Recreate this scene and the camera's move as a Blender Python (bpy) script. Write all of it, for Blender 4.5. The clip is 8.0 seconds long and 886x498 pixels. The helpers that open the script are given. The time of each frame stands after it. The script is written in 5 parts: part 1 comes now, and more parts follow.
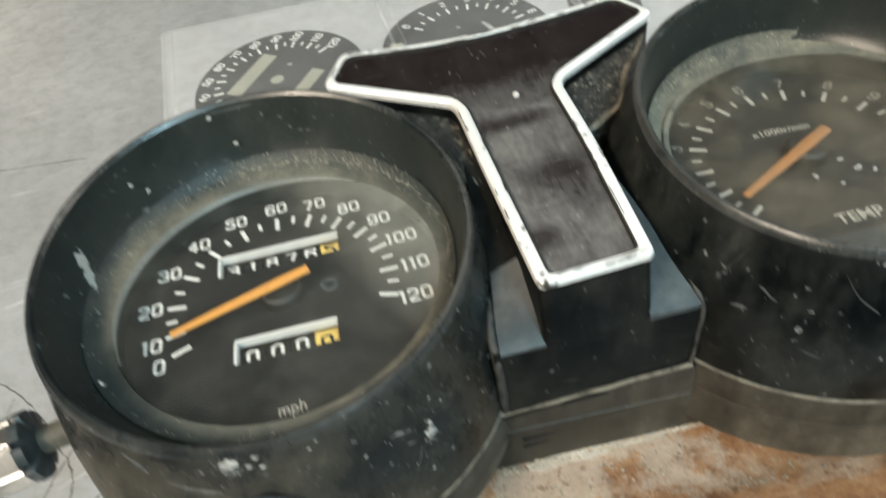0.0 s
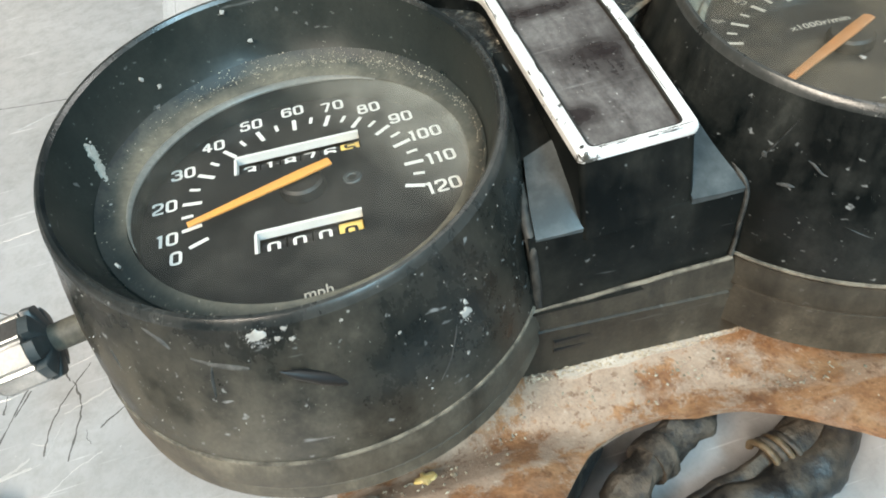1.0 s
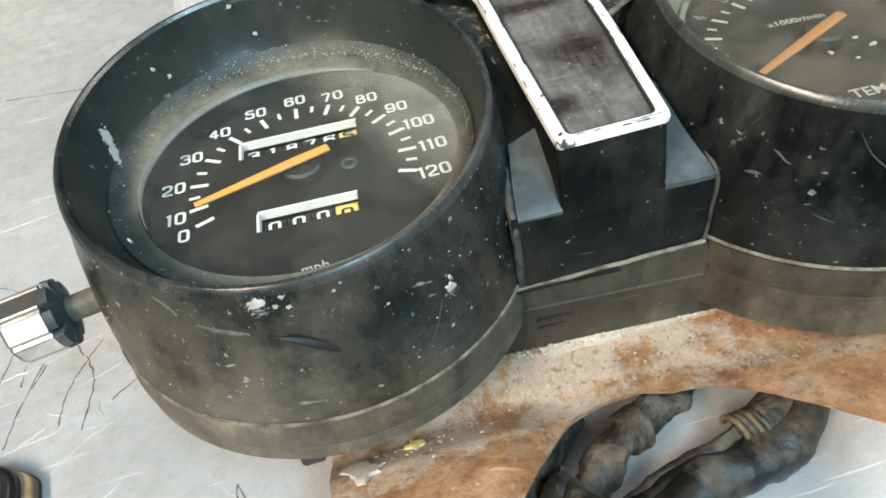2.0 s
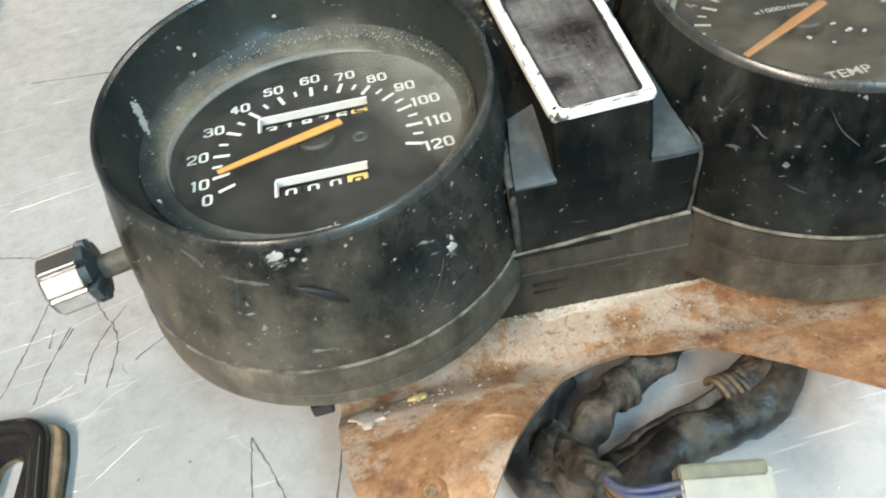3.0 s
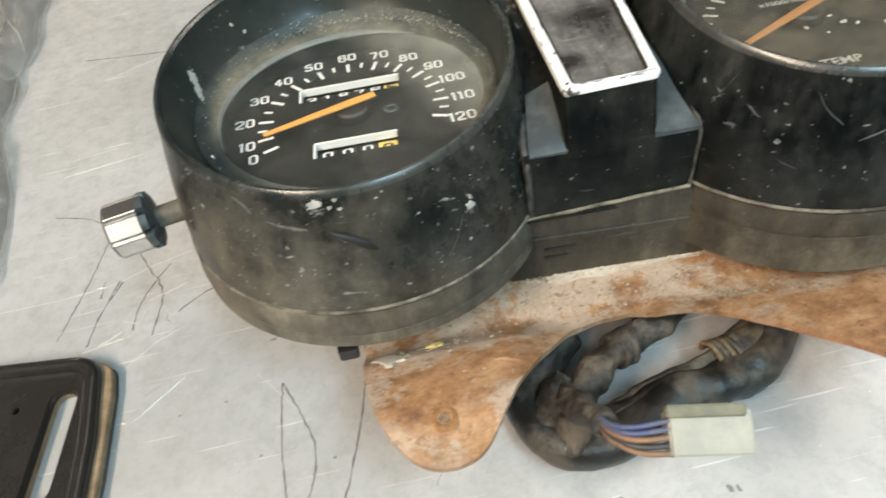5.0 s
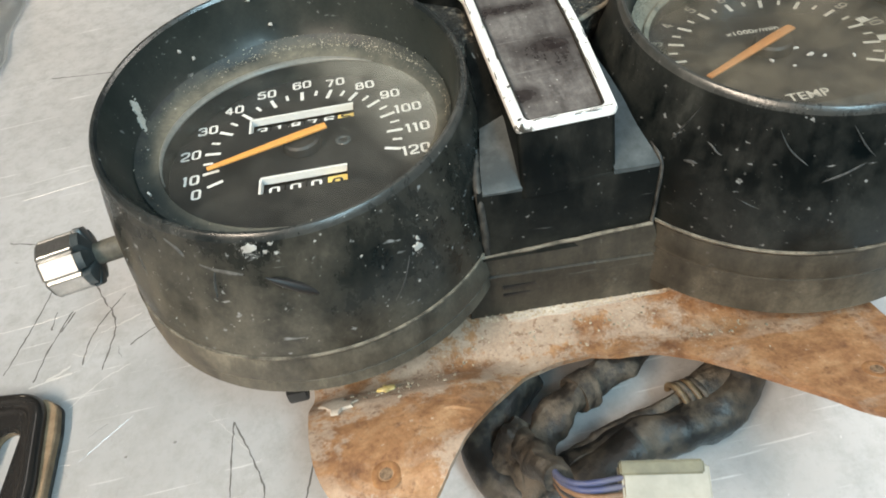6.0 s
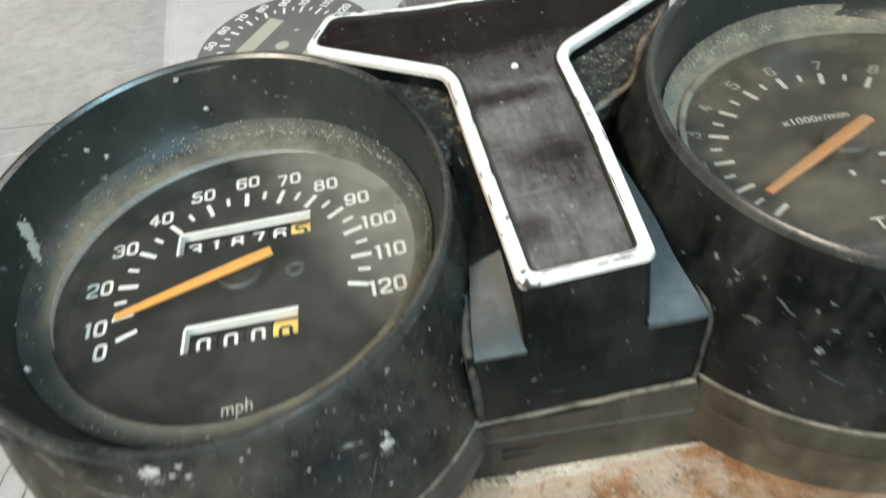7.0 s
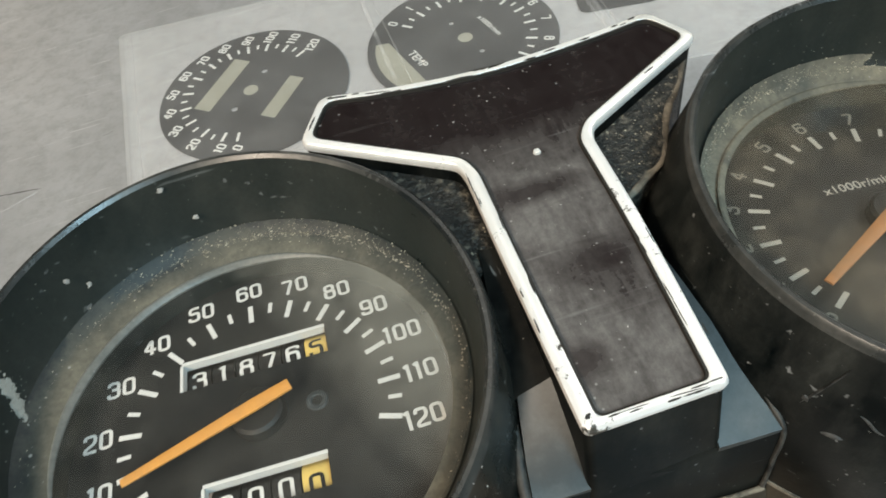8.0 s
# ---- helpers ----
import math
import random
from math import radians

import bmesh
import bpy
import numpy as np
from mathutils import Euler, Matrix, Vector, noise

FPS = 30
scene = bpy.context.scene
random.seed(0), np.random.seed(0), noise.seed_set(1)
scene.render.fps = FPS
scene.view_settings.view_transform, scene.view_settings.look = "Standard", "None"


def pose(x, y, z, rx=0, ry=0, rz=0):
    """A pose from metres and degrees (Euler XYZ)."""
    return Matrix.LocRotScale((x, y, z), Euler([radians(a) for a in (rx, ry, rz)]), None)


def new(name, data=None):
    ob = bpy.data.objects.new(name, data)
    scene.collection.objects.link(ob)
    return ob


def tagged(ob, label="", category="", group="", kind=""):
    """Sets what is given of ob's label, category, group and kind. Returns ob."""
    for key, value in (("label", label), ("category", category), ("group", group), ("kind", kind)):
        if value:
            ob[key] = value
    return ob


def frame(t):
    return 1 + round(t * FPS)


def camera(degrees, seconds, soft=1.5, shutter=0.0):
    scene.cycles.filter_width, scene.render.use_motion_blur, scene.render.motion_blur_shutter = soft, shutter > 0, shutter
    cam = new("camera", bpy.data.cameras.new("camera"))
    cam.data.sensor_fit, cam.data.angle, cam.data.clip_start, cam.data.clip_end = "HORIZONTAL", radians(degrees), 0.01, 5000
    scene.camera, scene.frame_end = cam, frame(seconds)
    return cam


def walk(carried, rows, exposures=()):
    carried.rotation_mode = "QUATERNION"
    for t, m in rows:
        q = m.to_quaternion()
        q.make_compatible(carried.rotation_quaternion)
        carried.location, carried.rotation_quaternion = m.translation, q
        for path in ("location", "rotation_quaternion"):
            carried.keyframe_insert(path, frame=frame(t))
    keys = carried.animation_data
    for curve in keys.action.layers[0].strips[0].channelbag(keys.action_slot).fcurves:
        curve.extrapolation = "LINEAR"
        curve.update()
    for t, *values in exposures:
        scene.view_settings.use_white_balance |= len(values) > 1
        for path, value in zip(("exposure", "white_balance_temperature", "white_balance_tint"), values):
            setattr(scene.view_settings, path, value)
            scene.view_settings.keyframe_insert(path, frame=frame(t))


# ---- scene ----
cam = camera(65.71, 8.0, soft=1.7, shutter=0.45)
PATH = [
    (0.0, 0.0261, -0.1052, 0.1909, 39.95, 7.22, -15.42),
    (0.1, 0.0269, -0.1106, 0.1844, 40.04, 6.77, -15.63),
    (0.2, 0.0278, -0.1170, 0.1752, 40.16, 6.35, -15.75),
    (0.3, 0.0261, -0.1112, 0.1704, 39.15, 6.60, -16.30),
    (0.4, 0.0247, -0.1074, 0.1715, 38.89, 7.00, -15.98),
    (0.5, 0.0236, -0.1071, 0.1727, 38.94, 7.00, -15.99),
    (1.0, 0.0136, -0.1142, 0.1730, 38.86, 7.07, -15.85),
    (2.5, 0.0168, -0.1286, 0.1814, 38.50, 7.27, -14.46),
    (3.0, 0.0143, -0.1375, 0.1832, 38.44, 7.28, -13.96),
    (3.5, 0.0013, -0.1482, 0.1828, 38.51, 7.64, -13.07),
    (4.0, -0.0085, -0.1538, 0.1845, 38.42, 7.77, -12.12),
    (4.5, -0.0034, -0.1586, 0.1847, 38.38, 7.77, -11.40),
    (5.0, 0.0119, -0.1564, 0.1904, 38.78, 7.49, -11.11),
    (5.2, 0.0193, -0.1550, 0.1904, 38.76, 7.20, -11.13),
    (6.3, 0.0275, -0.1389, 0.1871, 39.45, 7.14, -11.23),
    (6.5, 0.0309, -0.1300, 0.1861, 38.93, 7.18, -11.29),
    (7.0, 0.0375, -0.0953, 0.1779, 38.62, 7.22, -11.92),
    (7.5, 0.0342, -0.0739, 0.1824, 38.07, 7.67, -13.56),
    (8.0, 0.0330, -0.0648, 0.1847, 36.59, 7.76, -17.38),
]
walk(cam, [(t, pose(x, y, z, rx, ry, rz)) for t, x, y, z, rx, ry, rz in PATH], exposures=[(0.0, -0.12, 7730, 15), (0.5, 0.17, 7250, 15), (1.0, 0.34, 7280, 15), (2.5, 0.37, 7380, 16), (3.5, 0.33, 7560, 16), (4.5, 0.2, 7980, 17), (5.2, 0.22, 7950, 18), (6.5, 0.19, 7650, 18), (7.0, 0.13, 7530, 15), (7.5, -0.12, 7530, 15), (8.0, -0.36, 7750, 17)])

# ---- light: unseen lamps set over the workshop, and a pale ceiling ----
world = bpy.data.worlds.new("workshop_world")
scene.world = world
world.use_nodes = True
world.node_tree.nodes["Background"].inputs[0].default_value = (0.75, 0.85, 1.0, 1)
world.node_tree.nodes["Background"].inputs[1].default_value = 0.05


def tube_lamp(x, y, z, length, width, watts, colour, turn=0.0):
    data = bpy.data.lights.new("unseen_light", "AREA")
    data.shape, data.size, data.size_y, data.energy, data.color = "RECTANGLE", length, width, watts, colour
    ob = new("unseen_light", data)
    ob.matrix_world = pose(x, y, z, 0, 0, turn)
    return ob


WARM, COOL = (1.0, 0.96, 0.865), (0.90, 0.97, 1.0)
# Unseen lamps, their places and colours tuned; each gets an added uplight.
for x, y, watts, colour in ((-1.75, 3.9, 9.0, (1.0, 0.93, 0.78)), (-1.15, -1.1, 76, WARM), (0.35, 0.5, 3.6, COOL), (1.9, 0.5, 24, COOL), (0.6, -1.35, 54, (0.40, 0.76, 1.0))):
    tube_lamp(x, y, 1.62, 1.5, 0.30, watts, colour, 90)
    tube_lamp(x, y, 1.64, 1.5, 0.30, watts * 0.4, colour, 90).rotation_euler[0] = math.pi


# ---- materials ----
def material(name):
    m = bpy.data.materials.new(name)
    m.use_nodes = True
    return m, m.node_tree.nodes, m.node_tree.links, m.node_tree.nodes["Principled BSDF"]


def coords(nodes, links, scale=(1, 1, 1)):
    tc = nodes.new("ShaderNodeTexCoord")
    mp = nodes.new("ShaderNodeMapping")
    mp.inputs["Scale"].default_value = scale
    links.new(tc.outputs["Object"], mp.inputs["Vector"])
    return mp.outputs["Vector"]


def noise_tex(nodes, links, vec, scale, detail=4.0, rough=0.6, distortion=0.0):
    n = nodes.new("ShaderNodeTexNoise")
    n.inputs["Scale"].default_value, n.inputs["Detail"].default_value = scale, detail
    n.inputs["Roughness"].default_value, n.inputs["Distortion"].default_value = rough, distortion
    links.new(vec, n.inputs["Vector"])
    return n.outputs["Fac"]


def ramp(nodes, links, fac, stops):
    r = nodes.new("ShaderNodeValToRGB")
    while len(r.color_ramp.elements) < len(stops):
        r.color_ramp.elements.new(0.5)
    for e, (p, c) in zip(r.color_ramp.elements, stops):
        e.position = p
        e.color = (*c, 1) if isinstance(c, tuple) else (c, c, c, 1)
    links.new(fac, r.inputs["Fac"])
    return r.outputs["Color"]


def mix(nodes, links, fac, a, b, kind="MIX"):
    m = nodes.new("ShaderNodeMix")
    m.data_type, m.blend_type = "RGBA", kind
    for socket, v in ((m.inputs["Factor"], fac), (m.inputs["A"], a), (m.inputs["B"], b)):
        if isinstance(v, (int, float)):
            socket.default_value = v
        elif isinstance(v, tuple):
            socket.default_value = (*v, 1)
        else:
            links.new(v, socket)
    return m.outputs["Result"]


def bump(nodes, links, bsdf, height, strength, distance):
    b = nodes.new("ShaderNodeBump")
    b.inputs["Strength"].default_value, b.inputs["Distance"].default_value = strength, distance
    links.new(height, b.inputs["Height"])
    links.new(b.outputs["Normal"], bsdf.inputs["Normal"])


def surface(name, base, other, patch=60, amount=(0.45, 0.7), rough=(0.4, 0.6), grain=900, relief=0.15, metal=0.0, spec=0.5, specks=None, depth=0.0003, mottle=0.35):
    """Two tones in patches, fine grain in tone and relief, and scattered specks."""
    m, nodes, links, bsdf = material(name)
    vec = coords(nodes, links)
    big = noise_tex(nodes, links, vec, patch, 6, 0.65)
    fine = noise_tex(nodes, links, vec, grain, 3, 0.6)
    fac = ramp(nodes, links, big, [(amount[0], 0.0), (amount[1], 1.0)])
    col = mix(nodes, links, fac, base, other)
    col = mix(nodes, links, mottle, col, ramp(nodes, links, fine, [(0.25, 0.35), (0.75, 1.0)]), "MULTIPLY")
    if specks:
        tone, size, limit = specks
        dots = nodes.new("ShaderNodeTexVoronoi")
        dots.inputs["Scale"].default_value = size
        dots.inputs["Randomness"].default_value = 1.0
        links.new(vec, dots.inputs["Vector"])
        some = noise_tex(nodes, links, vec, size * 0.23, 2)
        near = ramp(nodes, links, dots.outputs["Distance"], [(limit * 0.6, 1.0), (limit, 0.0)])
        here = ramp(nodes, links, some, [(0.52, 0.0), (0.6, 1.0)])
        both = mix(nodes, links, 1.0, near, here, "MULTIPLY")
        col = mix(nodes, links, both, col, tone)
    links.new(col, bsdf.inputs["Base Color"])
    r = ramp(nodes, links, big, [(0.3, rough[0]), (0.7, rough[1])])
    links.new(r, bsdf.inputs["Roughness"])
    bsdf.inputs["Metallic"].default_value = metal
    bsdf.inputs["Specular IOR Level"].default_value = spec
    if relief:
        bump(nodes, links, bsdf, mix(nodes, links, 0.5, fine, big), relief, depth)
    return m


def grimy(name, clean, dust, most=0.8, spread=(0.40, 0.68), rough=(0.28, 0.7), specks=0.10, lines=0.5, relief=0.15, low_film=0.0, spec=0.36, ring=None, thinned=(), film_way=(-0.5, -0.25, -1.45)):
    """Plastic under a film of dust: cloudy film, sharper smears, specks of two sizes, hairline scratches."""
    m, nodes, links, bsdf = material(name)
    vec = coords(nodes, links)
    cloud = noise_tex(nodes, links, vec, 19, 4, 0.55, 0.1)
    smear = noise_tex(nodes, links, vec, 70, 9, 0.72, 0.15)
    fine = noise_tex(nodes, links, vec, 900, 4, 0.7)
    wipe = noise_tex(nodes, links, coords(nodes, links, (1.0, 1.0, 0.3)), 130, 6, 0.7, 0.2)
    film = ramp(nodes, links, mix(nodes, links, 0.3, mix(nodes, links, 0.45, cloud, smear), wipe), [(spread[0], 0.0), ((spread[0] + spread[1]) / 2, most * 0.35), (spread[1], most)])
    # Film denser along one direction, by default down and to the left.
    if low_film:
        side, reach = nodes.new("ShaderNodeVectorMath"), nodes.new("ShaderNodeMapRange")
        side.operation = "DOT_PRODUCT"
        side.inputs[1].default_value = film_way
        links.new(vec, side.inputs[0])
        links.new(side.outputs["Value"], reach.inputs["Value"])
        for key, value in (("From Min", -0.004), ("From Max", 0.058), ("To Min", 0.0), ("To Max", low_film)):
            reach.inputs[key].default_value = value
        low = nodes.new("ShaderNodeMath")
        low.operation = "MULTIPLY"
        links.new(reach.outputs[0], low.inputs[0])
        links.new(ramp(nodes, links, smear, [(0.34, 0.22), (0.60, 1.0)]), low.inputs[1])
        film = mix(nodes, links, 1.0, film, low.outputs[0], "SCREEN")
    if ring:
        cx, cy, full, none = ring
        shift, out, fade = nodes.new("ShaderNodeMapping"), nodes.new("ShaderNodeVectorMath"), nodes.new("ShaderNodeMapRange")
        shift.inputs["Location"].default_value, shift.inputs["Scale"].default_value = (-cx, -cy, 0), (1, 1, 0)
        out.operation = "LENGTH"
        links.new(vec, shift.inputs["Vector"])
        links.new(shift.outputs[0], out.inputs[0])
        ragged = nodes.new("ShaderNodeMath")
        ragged.operation, ragged.inputs[1].default_value = "MULTIPLY_ADD", 0.016
        links.new(smear, ragged.inputs[0])
        links.new(out.outputs["Value"], ragged.inputs[2])
        for key, value in (("From Min", full + 0.008), ("From Max", none + 0.008), ("To Min", 1.0), ("To Max", 0.0)):
            fade.inputs[key].default_value = value
        links.new(ragged.outputs[0], fade.inputs["Value"])
        film = mix(nodes, links, 1.0, film, fade.outputs[0], "MULTIPLY")
    # Soft spots where the film is thinned and the darker tone shows.
    for x, y, z, rx, ry, rz, left in thinned:
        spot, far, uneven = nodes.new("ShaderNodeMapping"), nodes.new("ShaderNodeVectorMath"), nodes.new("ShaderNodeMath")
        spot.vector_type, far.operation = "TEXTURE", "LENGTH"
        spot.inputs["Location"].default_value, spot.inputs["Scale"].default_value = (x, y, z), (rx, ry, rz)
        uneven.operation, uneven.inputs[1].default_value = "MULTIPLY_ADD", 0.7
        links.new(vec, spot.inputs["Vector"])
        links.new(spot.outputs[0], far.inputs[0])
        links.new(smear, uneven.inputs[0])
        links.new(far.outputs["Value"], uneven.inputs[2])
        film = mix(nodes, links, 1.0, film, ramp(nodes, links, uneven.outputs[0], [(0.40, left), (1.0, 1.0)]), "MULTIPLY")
    col = mix(nodes, links, film, clean, dust)
    col = mix(nodes, links, 0.35, col, ramp(nodes, links, fine, [(0.3, 0.35), (0.6, 1.0)]), "MULTIPLY")
    for scale, limit, tone in ((170, specks * 0.7, (0.30, 0.30, 0.28)), (620, specks * 1.4, (0.22, 0.215, 0.195))):
        dots = nodes.new("ShaderNodeTexVoronoi")
        dots.inputs["Scale"].default_value = scale
        links.new(vec, dots.inputs["Vector"])
        near = ramp(nodes, links, dots.outputs["Distance"], [(limit * 0.5, 1.0), (limit, 0.0)])
        here = ramp(nodes, links, noise_tex(nodes, links, vec, scale * 0.3, 2), [(0.53, 0.0), (0.62, 0.9)])
        col = mix(nodes, links, mix(nodes, links, 1.0, near, here, "MULTIPLY"), col, tone)
    for turn, stretch in (((20, 30, 40), (0.05, 1, 1)), ((70, 10, -35), (1, 0.05, 1))):
        tc, mp = nodes.new("ShaderNodeTexCoord"), nodes.new("ShaderNodeMapping")
        mp.inputs["Rotation"].default_value = [radians(q) for q in turn]
        mp.inputs["Scale"].default_value = stretch
        links.new(tc.outputs["Object"], mp.inputs["Vector"])
        hair = ramp(nodes, links, noise_tex(nodes, links, mp.outputs["Vector"], 520, 2, 0.5), [(0.70, 0.0), (0.76, lines)])
        col = mix(nodes, links, hair, col, (0.22, 0.23, 0.23))
    links.new(col, bsdf.inputs["Base Color"])
    links.new(ramp(nodes, links, film, [(0.0, rough[0]), (0.8, rough[1])]), bsdf.inputs["Roughness"])
    bsdf.inputs["Specular IOR Level"].default_value = spec
    bump(nodes, links, bsdf, mix(nodes, links, 0.5, fine, smear), relief, 0.0003)
    return m


def plain(name, colour, rough=0.5, metal=0.0, emit=0.0):
    m, nodes, links, bsdf = material(name)
    bsdf.inputs["Base Color"].default_value = (*colour, 1)
    bsdf.inputs["Roughness"].default_value, bsdf.inputs["Metallic"].default_value = rough, metal
    if emit:
        bsdf.inputs["Emission Color"].default_value = (*colour, 1)
        bsdf.inputs["Emission Strength"].default_value = emit
    return m


def clear_film(name, haze, gloss_rough, dust=(0.5, 0.48, 0.42), dusty=(0.5, 0.75), most=0.3, patch=40, relief=0.0, tint=(1, 1, 1), drift=None):
    """Thin clear plastic: see-through, with gloss by Fresnel and a veil of dust or haze."""
    m, nodes, links, bsdf = material(name)
    out = nodes["Material Output"]
    nodes.remove(bsdf)
    vec = coords(nodes, links)
    clear, gloss, veil = nodes.new("ShaderNodeBsdfTransparent"), nodes.new("ShaderNodeBsdfGlossy"), nodes.new("ShaderNodeBsdfDiffuse")
    clear.inputs["Color"].default_value = (*tint, 1)
    gloss.inputs["Roughness"].default_value = gloss_rough
    veil.inputs["Color"].default_value = (*dust, 1)
    n = noise_tex(nodes, links, vec, patch, 6, 0.7)
    amount = ramp(nodes, links, n, [(dusty[0], haze), (dusty[1], most)])
    if drift:
        way, start, end, extra = drift
        side, reach = nodes.new("ShaderNodeVectorMath"), nodes.new("ShaderNodeMapRange")
        side.operation = "DOT_PRODUCT"
        side.inputs[1].default_value = (*way, 0.0)
        links.new(vec, side.inputs[0])
        links.new(side.outputs["Value"], reach.inputs["Value"])
        for key, value in (("From Min", start), ("From Max", end), ("To Min", 0.0), ("To Max", extra)):
            reach.inputs[key].default_value = value
        amount = mix(nodes, links, 1.0, amount, mix(nodes, links, 1.0, reach.outputs[0], ramp(nodes, links, n, [(0.3, 0.3), (0.6, 1.0)]), "MULTIPLY"), "ADD")
    fres = nodes.new("ShaderNodeLayerWeight")
    fres.inputs["Blend"].default_value = 0.5
    steep, lift = nodes.new("ShaderNodeMath"), nodes.new("ShaderNodeMath")
    steep.operation, steep.inputs[1].default_value = "POWER", 4.0
    lift.operation, lift.inputs[1].default_value, lift.inputs[2].default_value = "MULTIPLY_ADD", 0.6, 0.014
    links.new(fres.outputs["Facing"], steep.inputs[0])
    links.new(steep.outputs[0], lift.inputs[0])
    a, b = nodes.new("ShaderNodeMixShader"), nodes.new("ShaderNodeMixShader")
    links.new(amount, a.inputs[0])
    links.new(clear.outputs[0], a.inputs[1])
    links.new(veil.outputs[0], a.inputs[2])
    links.new(lift.outputs[0], b.inputs[0])
    links.new(a.outputs[0], b.inputs[1])
    links.new(gloss.outputs[0], b.inputs[2])
    links.new(b.outputs[0], out.inputs["Surface"])
    if relief:
        bp = nodes.new("ShaderNodeBump")
        bp.inputs["Strength"].default_value, bp.inputs["Distance"].default_value = relief, 0.003
        links.new(noise_tex(nodes, links, vec, patch * 0.7, 3, 0.6, 1.5), bp.inputs["Height"])
        links.new(bp.outputs["Normal"], gloss.inputs["Normal"])
        links.new(bp.outputs["Normal"], fres.inputs["Normal"])
    return m


def sheet_metal():
    """Worn aluminium sheet: dull cloudy patches, short random scratches, small stains."""
    m, nodes, links, bsdf = material("scratched_aluminium")
    vec = coords(nodes, links)
    big = noise_tex(nodes, links, vec, 11, 5, 0.6, 0.5)
    mid = noise_tex(nodes, links, vec, 110, 8, 0.78, 0.15)
    fine = noise_tex(nodes, links, vec, 700, 3, 0.65)
    lines = None
    for turn, scale in ((8, 560), (58, 480), (-35, 620), (102, 450), (-70, 560), (24, 600)):
        tc, mp = nodes.new("ShaderNodeTexCoord"), nodes.new("ShaderNodeMapping")
        mp.inputs["Rotation"].default_value = (0, 0, radians(turn))
        mp.inputs["Scale"].default_value = (0.022 + 0.0004 * abs(turn), 1, 1)
        mp.inputs["Location"].default_value = (turn * 0.013, turn * 0.007, 0)
        links.new(tc.outputs["Object"], mp.inputs["Vector"])
        f = ramp(nodes, links, noise_tex(nodes, links, mp.outputs["Vector"], scale, 2, 0.5), [(0.71, 0.0), (0.76, 1.0)])
        lines = f if lines is None else mix(nodes, links, 1.0, lines, f, "ADD")
    col = mix(nodes, links, ramp(nodes, links, big, [(0.32, 0.0), (0.68, 1.0)]), (0.385, 0.386, 0.388), (0.515, 0.520, 0.530))
    col = mix(nodes, links, ramp(nodes, links, mid, [(0.45, 0.0), (0.66, 0.5)]), col, (0.285, 0.282, 0.275))
    col = mix(nodes, links, ramp(nodes, links, fine, [(0.60, 0.0), (0.78, 0.45)]), col, (0.28, 0.275, 0.27))
    col = mix(nodes, links, mix(nodes, links, 1.0, lines, (0.36, 0.36, 0.36), "MULTIPLY"), col, (0.90, 0.90, 0.89))
    links.new(col, bsdf.inputs["Base Color"])
    bsdf.inputs["Metallic"].default_value = 0.40
    links.new(ramp(nodes, links, mid, [(0.3, 0.34), (0.7, 0.54)]), bsdf.inputs["Roughness"])
    bump(nodes, links, bsdf, mix(nodes, links, 0.5, lines, mid), 0.15, 0.0004)
    return m


def rusty():
    m, nodes, links, bsdf = material("rusty_steel")
    vec = coords(nodes, links)
    big = noise_tex(nodes, links, vec, 40, 10, 0.78, 0.1)
    mid = noise_tex(nodes, links, vec, 120, 7, 0.7)
    fine = noise_tex(nodes, links, vec, 1100, 3, 0.6)
    rust = ramp(nodes, links, mid, [(0.3, (0.14, 0.058, 0.027)), (0.5, (0.315, 0.155, 0.072)), (0.7, (0.45, 0.27, 0.15))])
    pale = ramp(nodes, links, mid, [(0.3, (0.31, 0.215, 0.155)), (0.7, (0.46, 0.355, 0.275))])
    apart, near = nodes.new("ShaderNodeSeparateXYZ"), nodes.new("ShaderNodeMapRange")
    links.new(vec, apart.inputs[0])
    links.new(apart.outputs["Y"], near.inputs["Value"])
    for key, value in (("From Min", -0.066), ("From Max", -0.040), ("To Min", 0.0), ("To Max", 0.085)):
        near.inputs[key].default_value = value
    big = mix(nodes, links, 1.0, big, near.outputs[0], "ADD")
    worse = nodes.new("ShaderNodeMapRange")
    links.new(apart.outputs["X"], worse.inputs["Value"])
    for key, value in (("From Min", 0.060), ("From Max", 0.096), ("To Min", 0.0), ("To Max", 0.085)):
        worse.inputs[key].default_value = value
    big = mix(nodes, links, 1.0, big, worse.outputs[0], "SUBTRACT")
    col = mix(nodes, links, ramp(nodes, links, big, [(0.515, 0.0), (0.565, 1.0)]), rust, pale)
    swirl = noise_tex(nodes, links, vec, 62, 6, 0.62, 1.4)
    col = mix(nodes, links, ramp(nodes, links, swirl, [(0.52, 0.0), (0.61, 0.50)]), col, pale)
    pits = noise_tex(nodes, links, vec, 330, 5, 0.7)
    col = mix(nodes, links, ramp(nodes, links, pits, [(0.565, 0.0), (0.65, 0.65)]), col, (0.13, 0.056, 0.026))
    col = mix(nodes, links, ramp(nodes, links, pits, [(0.30, 0.7), (0.36, 0.0)]), col, (0.55, 0.47, 0.38))
    col = mix(nodes, links, 0.5, col, ramp(nodes, links, fine, [(0.2, 0.4), (0.7, 1.0)]), "MULTIPLY")
    links.new(col, bsdf.inputs["Base Color"])
    bsdf.inputs["Roughness"].default_value = 0.7
    bump(nodes, links, bsdf, mix(nodes, links, 0.5, fine, mid), 0.5, 0.0006)
    return m


